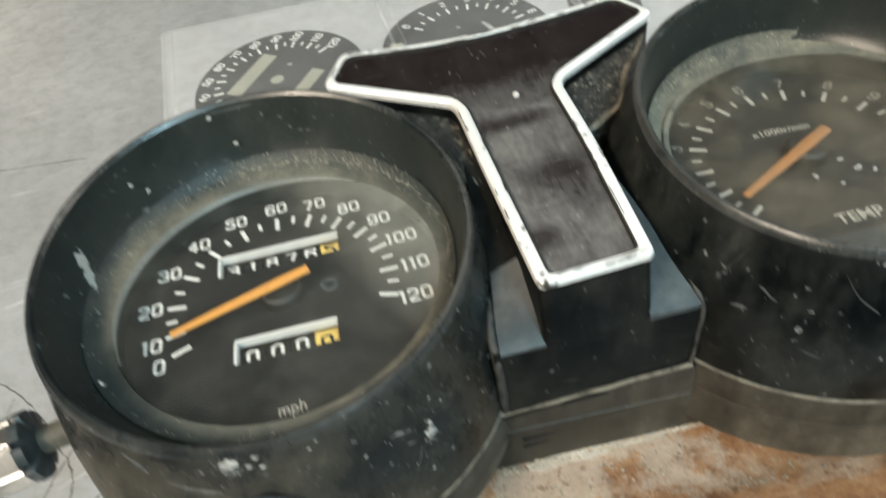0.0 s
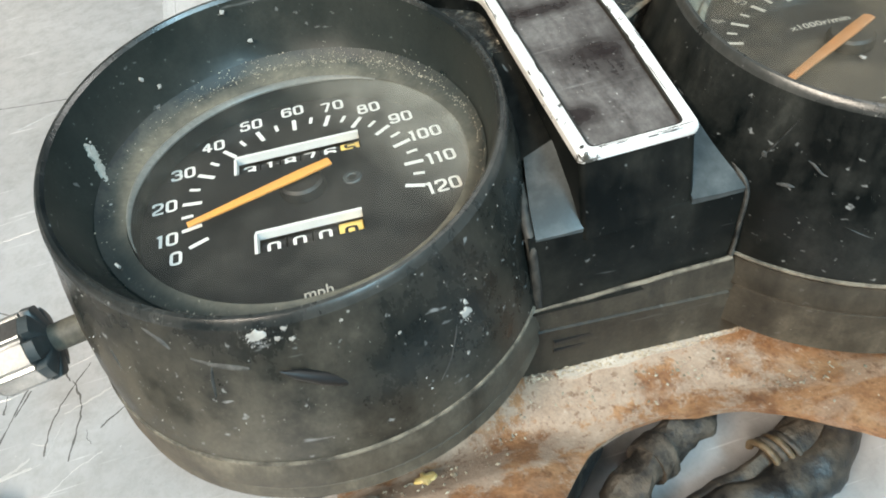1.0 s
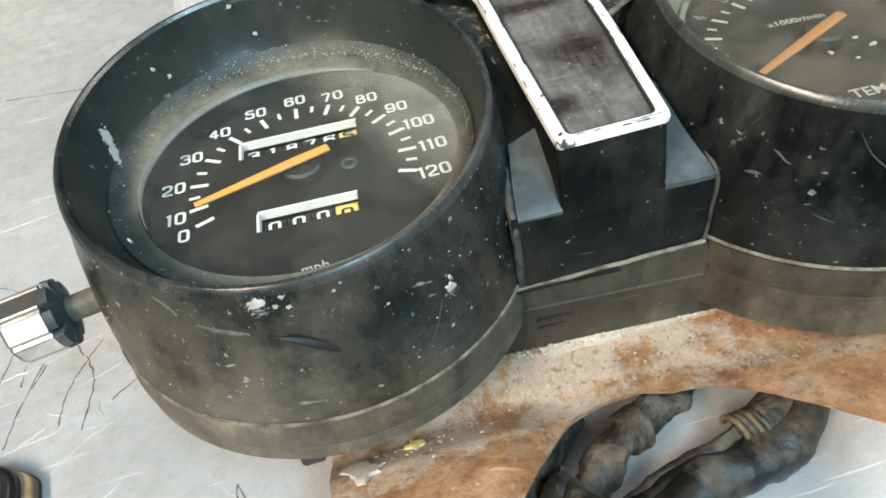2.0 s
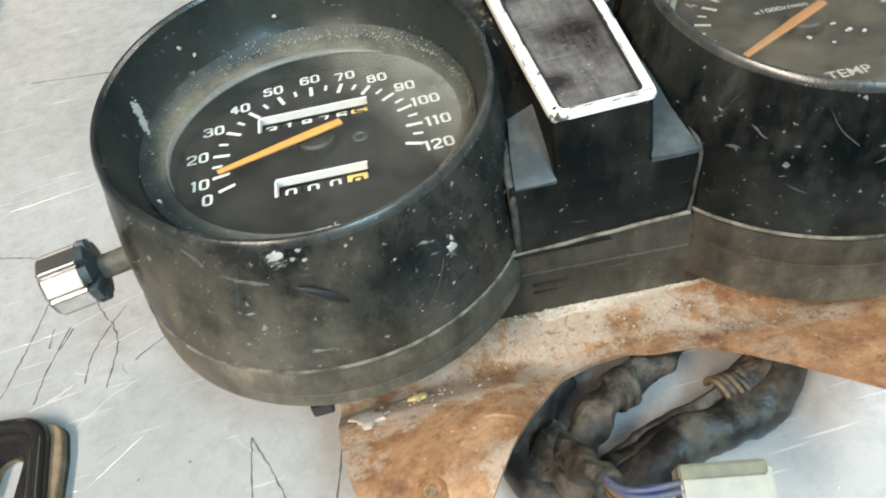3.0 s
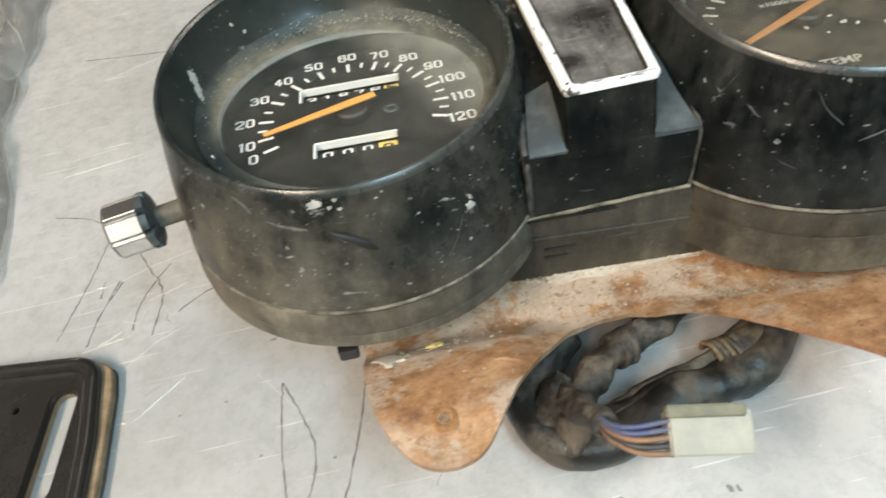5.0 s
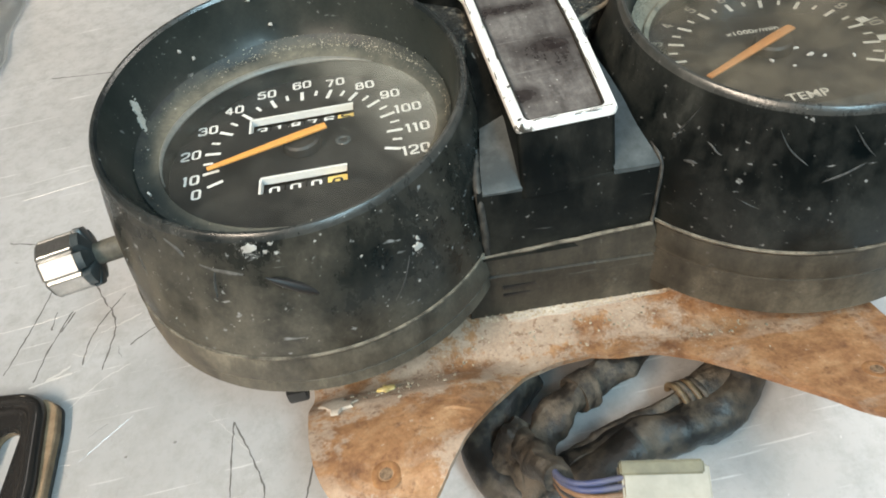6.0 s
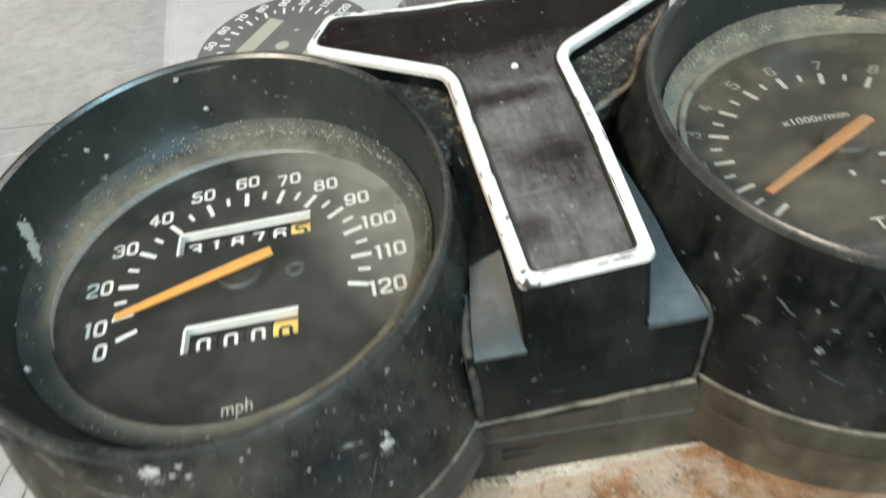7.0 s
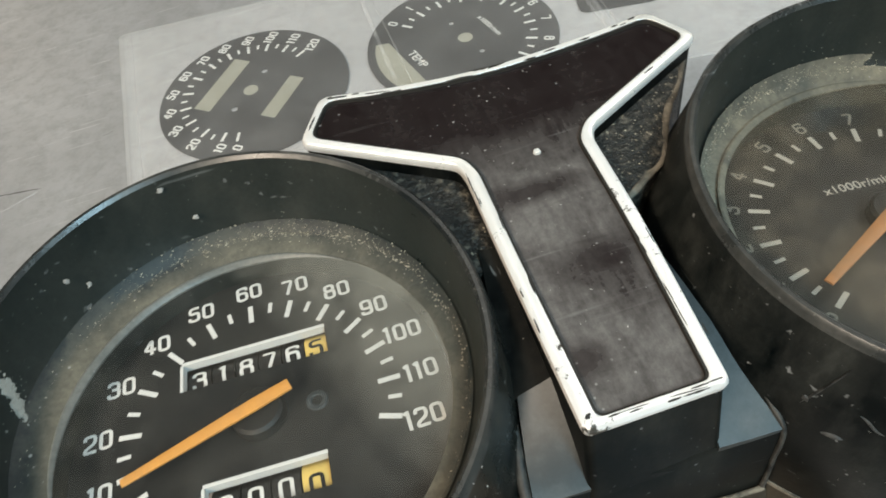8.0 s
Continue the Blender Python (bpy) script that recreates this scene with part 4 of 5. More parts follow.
FLAKE = plain("bared_black_plastic", (0.02, 0.019, 0.016), 0.6)
console = part("warning_lamp_console", stack([([(x, y - 3.2 if y < -20 else y) for x, y in rim(0.3)], -4.0), (rim(0.5), ytop(-2.6)), (rim(0.9), ytop(-1.4))]), MATTE, cluster,
               "black Y-shaped warning lamp console")
part("chrome_trim", stack([(rim(0.2), ytop(-2.0)), (rim(0), ytop(-1.0)), (rim(0.25), ytop(-0.2)), (rim(0.7), ytop(0.1)), (rim(2.4), ytop(0.1)), (rim(2.8), ytop(-0.25)),
                           (rim(3.1), ytop(-1.3))], False, False), CHROME, console, "worn chrome trim round the console")
part("gasket", stack([(rim(2.55), ytop(0.06)), (rim(2.6), ytop(0.14)), (rim(2.95), ytop(0.02)), (rim(3.05), ytop(-0.9))], False, False), FLAKE, console, "dark line between trim and lens")
part("smoked_lens", stack([(rim(2.7), ytop(-1.6)), (rim(3.0), ytop(-0.75))]), SMOKED, console, "smoked dark plastic lens with dust", smooth=False)



def flake(x, y, long, wide, turn):
    bm = bmesh.new()
    pts = []
    for k in range(16):
        u = 2 * math.pi * k / 16
        wob = 1 + 0.6 * noise.noise(Vector((math.cos(u) * 2 + x, math.sin(u) * 2 + y, long)))
        pts.append((long / 2 * math.cos(u) * wob, wide / 2 * math.sin(u) * wob))
    spin = Matrix.Rotation(radians(turn), 2)
    pts = [tuple(Vector((x, y)) + spin @ Vector(q)) for q in pts]
    return stack([(pts, ytop(0.02)), (pts, ytop(0.16))])


rng = random.Random(5)
EDGE = [(29.5, 58.6), (41, 56.0), (54, 54.0), (67.4, 53.1), (81.3, 53.5), (95.7, 54.6), (105.5, 56.0)]
for p, q in zip(EDGE, EDGE[1:]):
    for k in range(3):
        f = (k + rng.random()) / 3
        y = p[1] + (q[1] - p[1]) * f + rng.uniform(-1.0, 0.9)
        part("worn_patch", flake(p[0] + (q[0] - p[0]) * f, y, rng.uniform(1.5, 5.5), rng.uniform(0.25, 0.7), math.degrees(math.atan2(q[1] - p[1], q[0] - p[0]))), FLAKE, console, "patch where the plating has worn off")
for x, y, long, wide, turn in ((57, -29.9, 2.4, 0.25, 0), (66, -29.4, 2, 0.3, 0), (71, -30.0, 3, 0.25, 0), (53.0, -28.8, 1.2, 0.7, 40), (25.2, 52.5, 4.0, 0.5, 60), (98, 38.6, 3.0, 0.4, 26)):
    part("worn_patch", flake(x, y, long, wide, turn), FLAKE, console)

for k in range(7):
    part("worn_patch", flake(rng.uniform(53.5, 75.0), rng.choice((-30.75, -30.7, -30.3, -29.9)), rng.uniform(0.6, 6.0), rng.uniform(0.12, 0.3), rng.uniform(-4, 4)), FLAKE, console)
for k in range(14):
    f = rng.random()
    left = k % 2
    x = (51.8 - 0.2 * f if left else 75.9 + 2.6 * f ** 0.7) + rng.choice((0.0, 0.3, 2.2 if left else -2.2))
    part("worn_patch", flake(x, -29 + 52 * f, rng.uniform(1.0, 5.0), rng.uniform(0.12, 0.3), 88.8), FLAKE, console)

# block below the console, with sloping shoulders beside it
lower = part("lower_block", stack([(anticlockwise([(40.5, -34.4), (86.0, -36.8), (88, 20), (40, 20)]), -23.0), (anticlockwise([(40.6, -33.6), (86.0, -36.2), (88, 20), (40, 20)]), -17.0), (anticlockwise([(40.8, -32.7), (86.6, -34.8), (88, 20), (40, 20)]), -2.4),
                                   (anticlockwise([(41.0, -32.2), (86.8, -34.2), (88, 20), (40, 20)]), -1.5)]), MATTE, cluster,
             "black block between the pods")
part("joint", tube([(45.2, -10.0, 6.0), (43.6, -20.0, 3.0), (42.0, -27.6, 0.0), (41.6, -31.6, -3.2), (41.8, -32.6, -10.0), (42.2, -33.4, -21.0)], 1.1, 12, 1.0, None, 0.3), SCUFFED, lower, "rounded joint between block and pod")
part("joint", tube([(84.6, -20.0, 6.4), (86.2, -30.0, 1.6), (87.0, -34.4, -1.4), (86.4, -35.6, -10.0), (85.2, -37.0, -18.4)], 0.5, 10, 1.0, None, 0.3), SCUFFED, lower, "scuffed joint between block and pod")
# The grey of these slopes is the light on black plastic, put into colour.
for pts, label in (([(42.3, -32.6, -1.6), (47.5, -32.9, -1.6), (53.2, -33.2, -1.3), (52.6, -26.0, 4.6), (52.2, -17.0, 9.6), (45.6, -17.0, 6.6), (44.6, -21.0, 4.6), (43.2, -27.0, 1.6)], "shoulder of the console, its sheen painted grey"),
                   ([(75.0, -34.1, -0.7), (81.0, -34.4, -1.0), (86.9, -34.6, -1.0), (85.6, -28.0, 2.2), (83.6, -19.0, 6.4), (81.6, -8.0, 10.4), (79.8, 4.0, 13.0), (77.6, 0.0, 13.0), (76.6, -18.0, 7.0)], "shoulder of the console, its sheen painted grey")):
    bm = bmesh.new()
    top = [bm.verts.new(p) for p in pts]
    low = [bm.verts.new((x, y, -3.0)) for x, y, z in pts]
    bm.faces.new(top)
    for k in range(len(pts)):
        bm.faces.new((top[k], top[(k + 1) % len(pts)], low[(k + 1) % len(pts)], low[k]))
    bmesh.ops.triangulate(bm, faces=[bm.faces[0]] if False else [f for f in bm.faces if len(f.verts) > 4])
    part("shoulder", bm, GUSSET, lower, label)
part("upper_shoulder", stack([(anticlockwise([(44.0, -17.0), (52.8, -17.0), (54.0, 8.0), (48.0, 10.0)]), -3.0), (anticlockwise([(44.6, -17.2), (52.4, -17.2), (53.6, 8.0), (48.4, 10.0)]), lambda x, y: 9.4 + 0.28 * (y + 17) - 0.45 * max(0.0, 52 - x))]), MATTE, lower, "black upper slope beside the console")
for pts in ([(47, 6), (53, 4), (53, 27), (28, 47), (39.5, 30)], [(77, 10), (83, 13.5), (87, 16), (90.6, 18.2), (93.6, 22), (97, 28), (102.5, 35.5), (111, 44.5), (82, 31), (76.5, 26)]):
    part("deck", stack([(anticlockwise(pts), -6), (anticlockwise(pts), ytop(-5.0))]), GRAIN, lower, "grained black deck between console and pod")
part("deck_edge", tube([(77.5, 10.4, 14.2), (83, 13.5, 14.5), (87, 16.0, 14.8), (90.6, 18.2, 15.0), (93.6, 22, 15.3), (97, 28, 15.9), (102.5, 35.5, 16.6), (111, 44.5, 17.4)], 0.75, 10, 0.7, None, 0.8), DUSTLINE, lower, "dusty raised edge of the deck")

# base between the cups, with grooves
BANDS = ((-47.0, 0.5, 93.6), (-30.6, 0.2, 88.6), (-30.2, 1.0, 88.6), (-29.5, 1.0, 88.4), (-29.2, 0.0, 88.2))
mid = part("base_middle", stack([(anticlockwise([(36.0, -33.6 + back), (end, -38.0 + back), (95, 25), (38, 25)]), z) for z, back, end in BANDS] +
                                [(anticlockwise([(38.0, -33.3), (86, -37.2), (92, 25), (38, 25)]), lambda x, y: -22.4 + 0.072 * (x - 43))]), DARKBASE, cluster,
           "dust-grey plastic base between the cups")
part("seam_lip", tube([(40.2, -34.2, -21.4), (43.4, -34.0, -21.6), (54, -34.9, -20.9), (64, -35.7, -20.2), (75, -36.5, -19.3), (83.0, -37.1, -18.7), (85.4, -37.2, -18.5)], 0.55, 10, 1.0, None, 0.25), DUSTLINE, mid, "pale dust along the seam")
part("groove", box(45.5, 62.0, -34.9, -33.0, -35.4, -34.4), plain_black, mid, "dark groove in the base")
part("groove", box(45.5, 56.0, -34.7, -33.0, -38.6, -37.8), plain_black, mid)

# ---- marks on the pods ----


def on_pod(angle, z, m):
    """The place on a pod's outer wall at that angle and height, and its way out."""
    c, d = math.cos(radians(angle)), math.sin(radians(angle))
    rings = [Vector((cx + r * c, cy + r * d, cz + r * (a * c + b * d))) for cx, cy, cz, r, a, b in (POD if m is LEFT else NARROW)[:7]]
    for p, q in zip(rings, rings[1:]):
        if p.z <= z <= q.z:
            return m @ p.lerp(q, (z - p.z) / (q.z - p.z)), (m.to_3x3() @ Vector((c, d, 0.1))).normalized()
    return m @ rings[0], (m.to_3x3() @ Vector((c, d, 0.1))).normalized()


def blob(place, out, wide, tall, turn=0.0, thick=0.25, ragged=0.35):
    """A thin ragged dab on a surface."""
    bm = bmesh.new()
    turn_to = out.to_track_quat("Z", "Y").to_matrix().to_4x4()
    m = Matrix.Translation(place) @ turn_to @ Matrix.Rotation(radians(turn), 4, "Z")
    rings = []
    for f, h in ((1.0, -0.3), (0.85, thick * 0.7), (0.45, thick), (0.02, thick * 1.05)):
        ring = []
        for k in range(18):
            u = 2 * math.pi * k / 18
            wob = 1 + ragged * noise.noise(Vector((math.cos(u) * 1.7, math.sin(u) * 1.7, wide + tall * 3)) + place * 0.37)
            ring.append(bm.verts.new((wide / 2 * f * wob * math.cos(u), tall / 2 * f * wob * math.sin(u), h)))
        rings.append(ring)
    for p, q in zip(rings, rings[1:]):
        for k in range(18):
            bm.faces.new((p[k], p[(k + 1) % 18], q[(k + 1) % 18], q[k]))
    bm.faces.new(rings[-1])
    return moved(bm, m)


SMEAR = surface("grey_smear", (0.030, 0.031, 0.029), (0.085, 0.084, 0.078), 500, (0.42, 0.66), (0.6, 0.8), 2500, 0.2)
PALE = surface("pale_paint_fleck", (0.30, 0.30, 0.285), (0.48, 0.48, 0.455), 400, (0.4, 0.7), (0.5, 0.7), 2500, 0.3)
FLECKS = []
SCUFF = surface("dull_scuff", (0.012, 0.014, 0.014), (0.055, 0.057, 0.055), 700, (0.42, 0.62), (0.5, 0.7), 2500, 0.3)
pods = [o for o in cluster.children if o.name.startswith("gauge_pod")]
for angle, z, wide, tall, turn in ((-102.0, 9.0, 4.2, 3.6, 20), (-97.9, 8.2, 1.3, 1.2, 0), (-96.0, 10.0, 1.2, 1.1, 0), (-95.2, 7.6, 1.5, 1.1, 0), (-59.6, -2.6, 2.2, 3.4, 30),
                                   (-62.1, -10.5, 1.0, 0.9, 0), (-59.0, -0.4, 1.2, 1.4, 0), (-75, 2, 0.8, 0.8, 0), (-85, 8.5, 0.7, 0.8, 0)):
    part("paint_fleck", blob(*on_pod(angle, z, LEFT), wide * 0.85, tall * 0.85, turn, 0.1, 0.9), PALE, pods[0], "pale paint fleck")
    FLECKS.append((angle, z, wide, tall))
for angle, z, wide, tall, turn in ((-148, 2.0, 1.2, 1.8, 25), (-127, -2.0, 0.7, 0.8, 0), (-112, 3.0, 0.6, 0.6, 0), (-104, -7.0, 0.5, 0.6, 0)):
    part("paint_fleck", blob(*on_pod(angle, z, RIGHT), wide, tall, turn, 0.05, 0.4), SCUFF, pods[1], "pale scuff")
for marks, thick in (([(-148.5, 1.0), (-147, 4.0), (-145.5, 7.0), (-144, 10.0)], 0.40), ([(-139, 3.2), (-137.5, 2.6), (-135.5, 1.4), (-134, 1.0)], 0.22), ([(-143, -2.2), (-141, -1.9), (-139.4, -2.0)], 0.5), ([(-122, 8.0), (-118, 4.0), (-113, 1.0)], 0.32),
                     ([(-104, 9.0), (-100, 4.5), (-97, 2.0)], 0.3), ([(-110, -3.0), (-104, -1.0), (-99, 1.0)], 0.3), ([(-130, -7.0), (-125, -9.0), (-121, -10.0)], 0.16)):
    part("pod_scratch", tube([on_pod(p, q, RIGHT)[0] for p, q in marks], thick, 8, 0.5, lambda f: 0.25 + 0.75 * math.sin(math.pi * min(0.96, max(0.04, f))), 0.25), SCUFF, pods[1], "grey scratch in the pod wall")
for x, y, z, wide, tall, turn in ((-4.2, 42.6, 15.5, 1.5, 1.3, 0), (-8.6, 45.0, 23.0, 1.5, 1.5, 0), (-30.0, 33.0, 17.0, 1.2, 1.6, 0), (-27.0, 33.6, 14.0, 1.6, 1.2, 20), 
                                  (-35.5, -20.0, 9.2, 1.6, 1.4, 0)):
    v = Vector((-x, -y, 14.0))
    part("paint_fleck", blob(Vector((x, y, z)), v.normalized(), wide * 0.8, tall * 0.8, turn, 0.15, 0.8), PALE, pods[0], "pale paint fleck")
part("paint_fleck", blob(Vector((67.0, 26.1, 20.5)), Vector((0, -0.1, 1)), 1.7, 1.4, 0, 0.3), WHITE, console, "bright fleck on the lens")
place, out = on_pod(-92.0, -0.8, LEFT)
part("moulded_slit", moved(loft([(0, 0, -8.0, 0.1, 0, 0), (0, 0, -5, 0.9, 0, 0), (0, 0, 0, 1.3, 0, 0), (0, 0, 5, 0.9, 0, 0), (0, 0, 8.0, 0.1, 0, 0)], 12),
                           Matrix.Translation(place) @ Matrix.Rotation(radians(38), 4, "Y") @ Matrix.Rotation(radians(90), 4, "Y")), plain_black, pods[0], "dark slit in the pod wall")
for x, y, wide in ((130.5, -19.7, 2.0), (128.8, -15.8, 1.4), (120.9, -18.6, 1.3), (133.0, -21.5, 1.2), (139.0, -24.0, 1.2), (124.5, -22.8, 0.8)):
    part("paint_fleck", blob(Vector((x, y, 11.3 + 0.041 * (x - 131.4))), Vector((0, 0, 1)), wide, wide * 0.6, x * 7, 0.08, 0.9), PALE, pods[1], "pale fleck on the glass")



def grains(places, parent, material, name, label, seed, flat=0.8):
    """Many loose crumbs in one mesh: (place, size, stretch, turn)."""
    rng = random.Random(seed)
    verts, faces = [], []
    for p, size, stretch, turn in places:
        n = len(verts)
        c, d = math.cos(turn), math.sin(turn)
        for x, y, z in ((1, 0, 0), (0, 1, 0), (-1, 0, 0), (0, -1, 0), (0, 0, flat), (0, 0, -flat)):
            x, y = x * size * stretch * rng.uniform(0.7, 1.3), y * size * rng.uniform(0.6, 1.3)
            verts.append(((p[0] + x * c - y * d) * MM, (p[1] + x * d + y * c) * MM, (p[2] + z * size * rng.uniform(0.7, 1.2)) * MM))
        faces += [(n + a, n + (a + 1) % 4, n + 4) for a in range(4)] + [(n + (a + 1) % 4, n + a, n + 5) for a in range(4)]
    me = bpy.data.meshes.new(name)
    me.from_pydata(verts, [], faces)
    me.materials.append(material)
    ob = new(name, me)
    ob.parent = parent
    return tagged(ob, label, kind="stuff")


def crumb_material(name, dark, light):
    m, nodes, links, bsdf = material(name)
    geo = nodes.new("ShaderNodeNewGeometry")
    links.new(ramp(nodes, links, geo.outputs["Random Per Island"], [(0.0, dark), (1.0, light)]), bsdf.inputs["Base Color"])
    bsdf.inputs["Roughness"].default_value = 0.9
    return m


CRUMB = crumb_material("tan_dust_crumbs", (0.12, 0.108, 0.082), (0.40, 0.365, 0.285))
WHITISH = crumb_material("white_scuff", (0.24, 0.23, 0.20), (0.46, 0.445, 0.40))
SPECK = crumb_material("pale_dust_specks", (0.10, 0.098, 0.09), (0.55, 0.54, 0.51))


def on_rings(rings, angle, f, m):
    c, d = math.cos(radians(angle)), math.sin(radians(angle))
    s = [Vector((cx + r * c, cy + r * d, cz + r * (a * c + b * d))) for cx, cy, cz, r, a, b in rings]
    k = min(len(s) - 2, int(f))
    return m @ s[k].lerp(s[k + 1], f - k)


for m, pod, ledge, wall, middle, spread, seed in ((LEFT, pods[0], LEDGE, POD, 62, 34, 3), (RIGHT, pods[1], LEDGE_TACH, NARROW, 118, 42, 4)):
    rng = random.Random(seed)
    found = []
    for k in range(1500):
        a = rng.gauss(middle, spread) if k % 6 else rng.uniform(0, 360)
        f = min(3.9, max(0.0, rng.gauss(1.2, 0.6)))
        found.append((on_rings(ledge, a, f, m), 0.05 + 0.19 * rng.random() ** 3, rng.uniform(1, 2), rng.uniform(0, 6.3)))
    for k in range(170):
        a = rng.gauss(middle - 6, spread * 0.8)
        f = 12.9 - abs(rng.gauss(0.0, 0.35))
        found.append((on_rings(wall, a, max(9.2, f), m), 0.04 + 0.17 * rng.random() ** 3, rng.uniform(1, 2), rng.uniform(0, 6.3)))
    grains(found, pod, CRUMB, "crumb_dust", "tan dust crumbs gathered behind the glass", seed)
    found = []
    for k in range(260 if m is LEFT else 60):
        a = rng.uniform(-175, 5)
        p, out = on_pod(a, rng.uniform(-19, 13), m)
        found.append((p, 0.05 + 0.17 * rng.random() ** 6, rng.uniform(1, 2.5), rng.uniform(0, 6.3)))
    grains(found, pod, SPECK, "speck_dust", "pale dust specks on the pod wall", seed + 10)
# soft edges of the paint flecks and the ragged white scuff inside the cowl
rng = random.Random(21)
found = []
for marks, thick in (([(-117, 5.2), (-113, 4.4), (-109, 3.8), (-105, 3.2)], 0.55), ([(-112.6, 4.6), (-113.4, 1.0), (-114, -2.4)], 0.5), ([(-126, 10.0), (-123, 8.4), (-121, 6.6)], 0.45), ([(-70, -12.0), (-66, -8.0), (-63, -3.0)], 0.3), ([(-140, 2.0), (-138, -3.0)], 0.3)):
    part("smear", tube([on_pod(p, q, LEFT)[0] for p, q in marks], thick, 8, 0.4, lambda f: 0.3 + 0.7 * math.sin(math.pi * min(0.96, max(0.04, f))), 0.4), SMEAR, pods[0], "grey smear on the pod wall")
for angle, z, wide, tall in FLECKS:
    for k in range(int(10 * wide * tall)):
        p, out = on_pod(angle + rng.gauss(0, 0.30 * wide) / 0.87, z + rng.gauss(0, 0.27 * tall), LEFT)
        found.append((p, 0.04 + 0.10 * rng.random() ** 2, rng.uniform(1, 1.6), rng.uniform(0, 6.3)))
grains(found, pods[0], PALE, "paint_dust", "fine pale specks round the paint flecks", 21, 0.5)
found = []
for k in range(260):
    f = rng.random()
    p = Vector((-42.4, 16.0, 13.6)).lerp(Vector((-38.6, 8.8, 7.3)), f) + Vector((0, rng.gauss(0, 0.45 + 0.5 * (1 - f)), rng.gauss(0, 0.3)))
    f = max(9.5, min(12.6, 12.9 - (p.z - 6.6 - 0.05 * p.y) * 0.36))
    p = on_rings(POD, math.degrees(math.atan2(p.y, p.x)), f, LEFT)
    found.append((p, 0.08 + 0.26 * rng.random() ** 2, rng.uniform(1, 2.6), rng.gauss(2.0, 0.5)))
for f, wide, tall in ((0.10, 2.8, 2.4), (0.16, 3.4, 3.4), (0.25, 2.2, 4.2), (0.42, 2.6, 4.6), (0.58, 2.2, 4.2), (0.75, 1.7, 4.0), (0.90, 1.0, 2.6)):
    p = Vector((-42.4, 16.0, 13.6)).lerp(Vector((-38.6, 8.8, 7.3)), f)
    p = on_rings(POD, math.degrees(math.atan2(p.y, p.x)), max(9.5, min(12.6, 12.9 - (p.z - 6.6 - 0.05 * p.y) * 0.36)), LEFT)
    part("scuff", blob(p, Vector((0.93, -0.28, 0.3)), wide, tall, -28, 0.2, 1.3), WHITISH, pods[0], "ragged white scuff inside the cowl")
grains(found, pods[0], WHITISH, "scuff_dust", "ragged white scuff inside the cowl", 22, 0.6)
rng = random.Random(8)
found = []
while len(found) < 95:
    x, y = rng.uniform(24, 112), rng.uniform(-27, 56)
    if 55 < x < 73 or (34 < y < 52 and abs(x - 66) < 12 + (y - 30) * 1.1):
        found.append((Vector((x, y, ytop(-0.72)(x, y))), 0.06 + 0.18 * rng.random() ** 5, rng.uniform(1, 2.6), rng.gauss(0.3, 0.7)))
grains(found, console, SPECK, "speck_dust", "pale dust specks on the lens", 8, 0.3)
found = []
while len(found) < 260:
    x, y = rng.uniform(76, 112), rng.uniform(9, 45)
    if y > 13.5 + (x - 83) * 1.05 and y < 29 + (x - 80) * 0.46 and x > 78:
        found.append((Vector((x, y, ytop(-4.95)(x, y))), 0.08 + 0.18 * rng.random() ** 3, rng.uniform(1, 2), rng.uniform(0, 6.3)))
    elif 40 < x - 36 < 50 and 6 < y < 28:
        found.append((Vector((x - 34, y, ytop(-4.95)(x, y))), 0.10 + 0.2 * rng.random() ** 3, rng.uniform(1, 2), rng.uniform(0, 6.3)))
grains(found, lower, CRUMB, "crumb_dust", "tan dust crumbs on the grained deck", 9)

# ---- rusty bracket under the cluster ----


LUG = ((-26, -48), (-47, -48), (-50, -46.5), (-53, -43.4), (-59, -37.5), (-70, -31.5), (-80, -28), (-86, -27.6), (-88.5, -29.3), (-90.5, -32.5), (-92.5, -36), (-97, -41))


def bracket_height(x, y):
    """Flat below the cups; the lugs bend up, and their ends roll down again."""
    lug = LUG[-1][1]
    for (y0, z0), (y1, z1) in zip(LUG, LUG[1:]):
        if y >= y1:
            lug = z0 + (z1 - z0) * (y0 - min(y, y0)) / (y0 - y1)
            break
    s = max(0.0, -49.0 - y)
    arch = -48.0 + 0.35 * s * min(1.0, 0.4 + s / 14)
    k = min(1.0, max(0.0, (x - 24) / 26))
    k = k * k * (3 - 2 * k)
    return lug * (1 - k) + (arch + 0.12 * max(0.0, -90.0 - y)) * k


HALF = [(65, -53.6), (55, -53.8), (46, -56.7), (40.7, -61.7), (34, -69.5), (27.5, -77.5), (22, -85), (18.7, -89), (14.5, -91.7), (8.5, -92.8), (2.3, -92.2), (-2, -90.5), (-5.5, -87), (-8, -80.5),
        (-9.8, -70), (-10.8, -58), (-11, -48), (-11, -34), (0, -28), (20, -26), (45, -26), (65, -26)]
bm = bmesh.new()
HALF = rounded(HALF, [0] + [3] * 19 + [0, 0], 2)
FAR = rounded([(65, -54.6), (57, -54.6), (49.5, -56.4), (41.5, -62.0), (33.4, -70.2), (26.0, -78.6), (20.2, -86.0), (16.5, -92.0), (12, -95.6), (6.0, -96.4), (1.0, -95.0), (-2.6, -91.0), (-5.4, -82),
               (-8.8, -61), (-10.8, -44.2), (-11, -34), (0, -28), (20, -26), (45, -26), (65, -26)], [0] + [3] * 17 + [0, 0], 2)
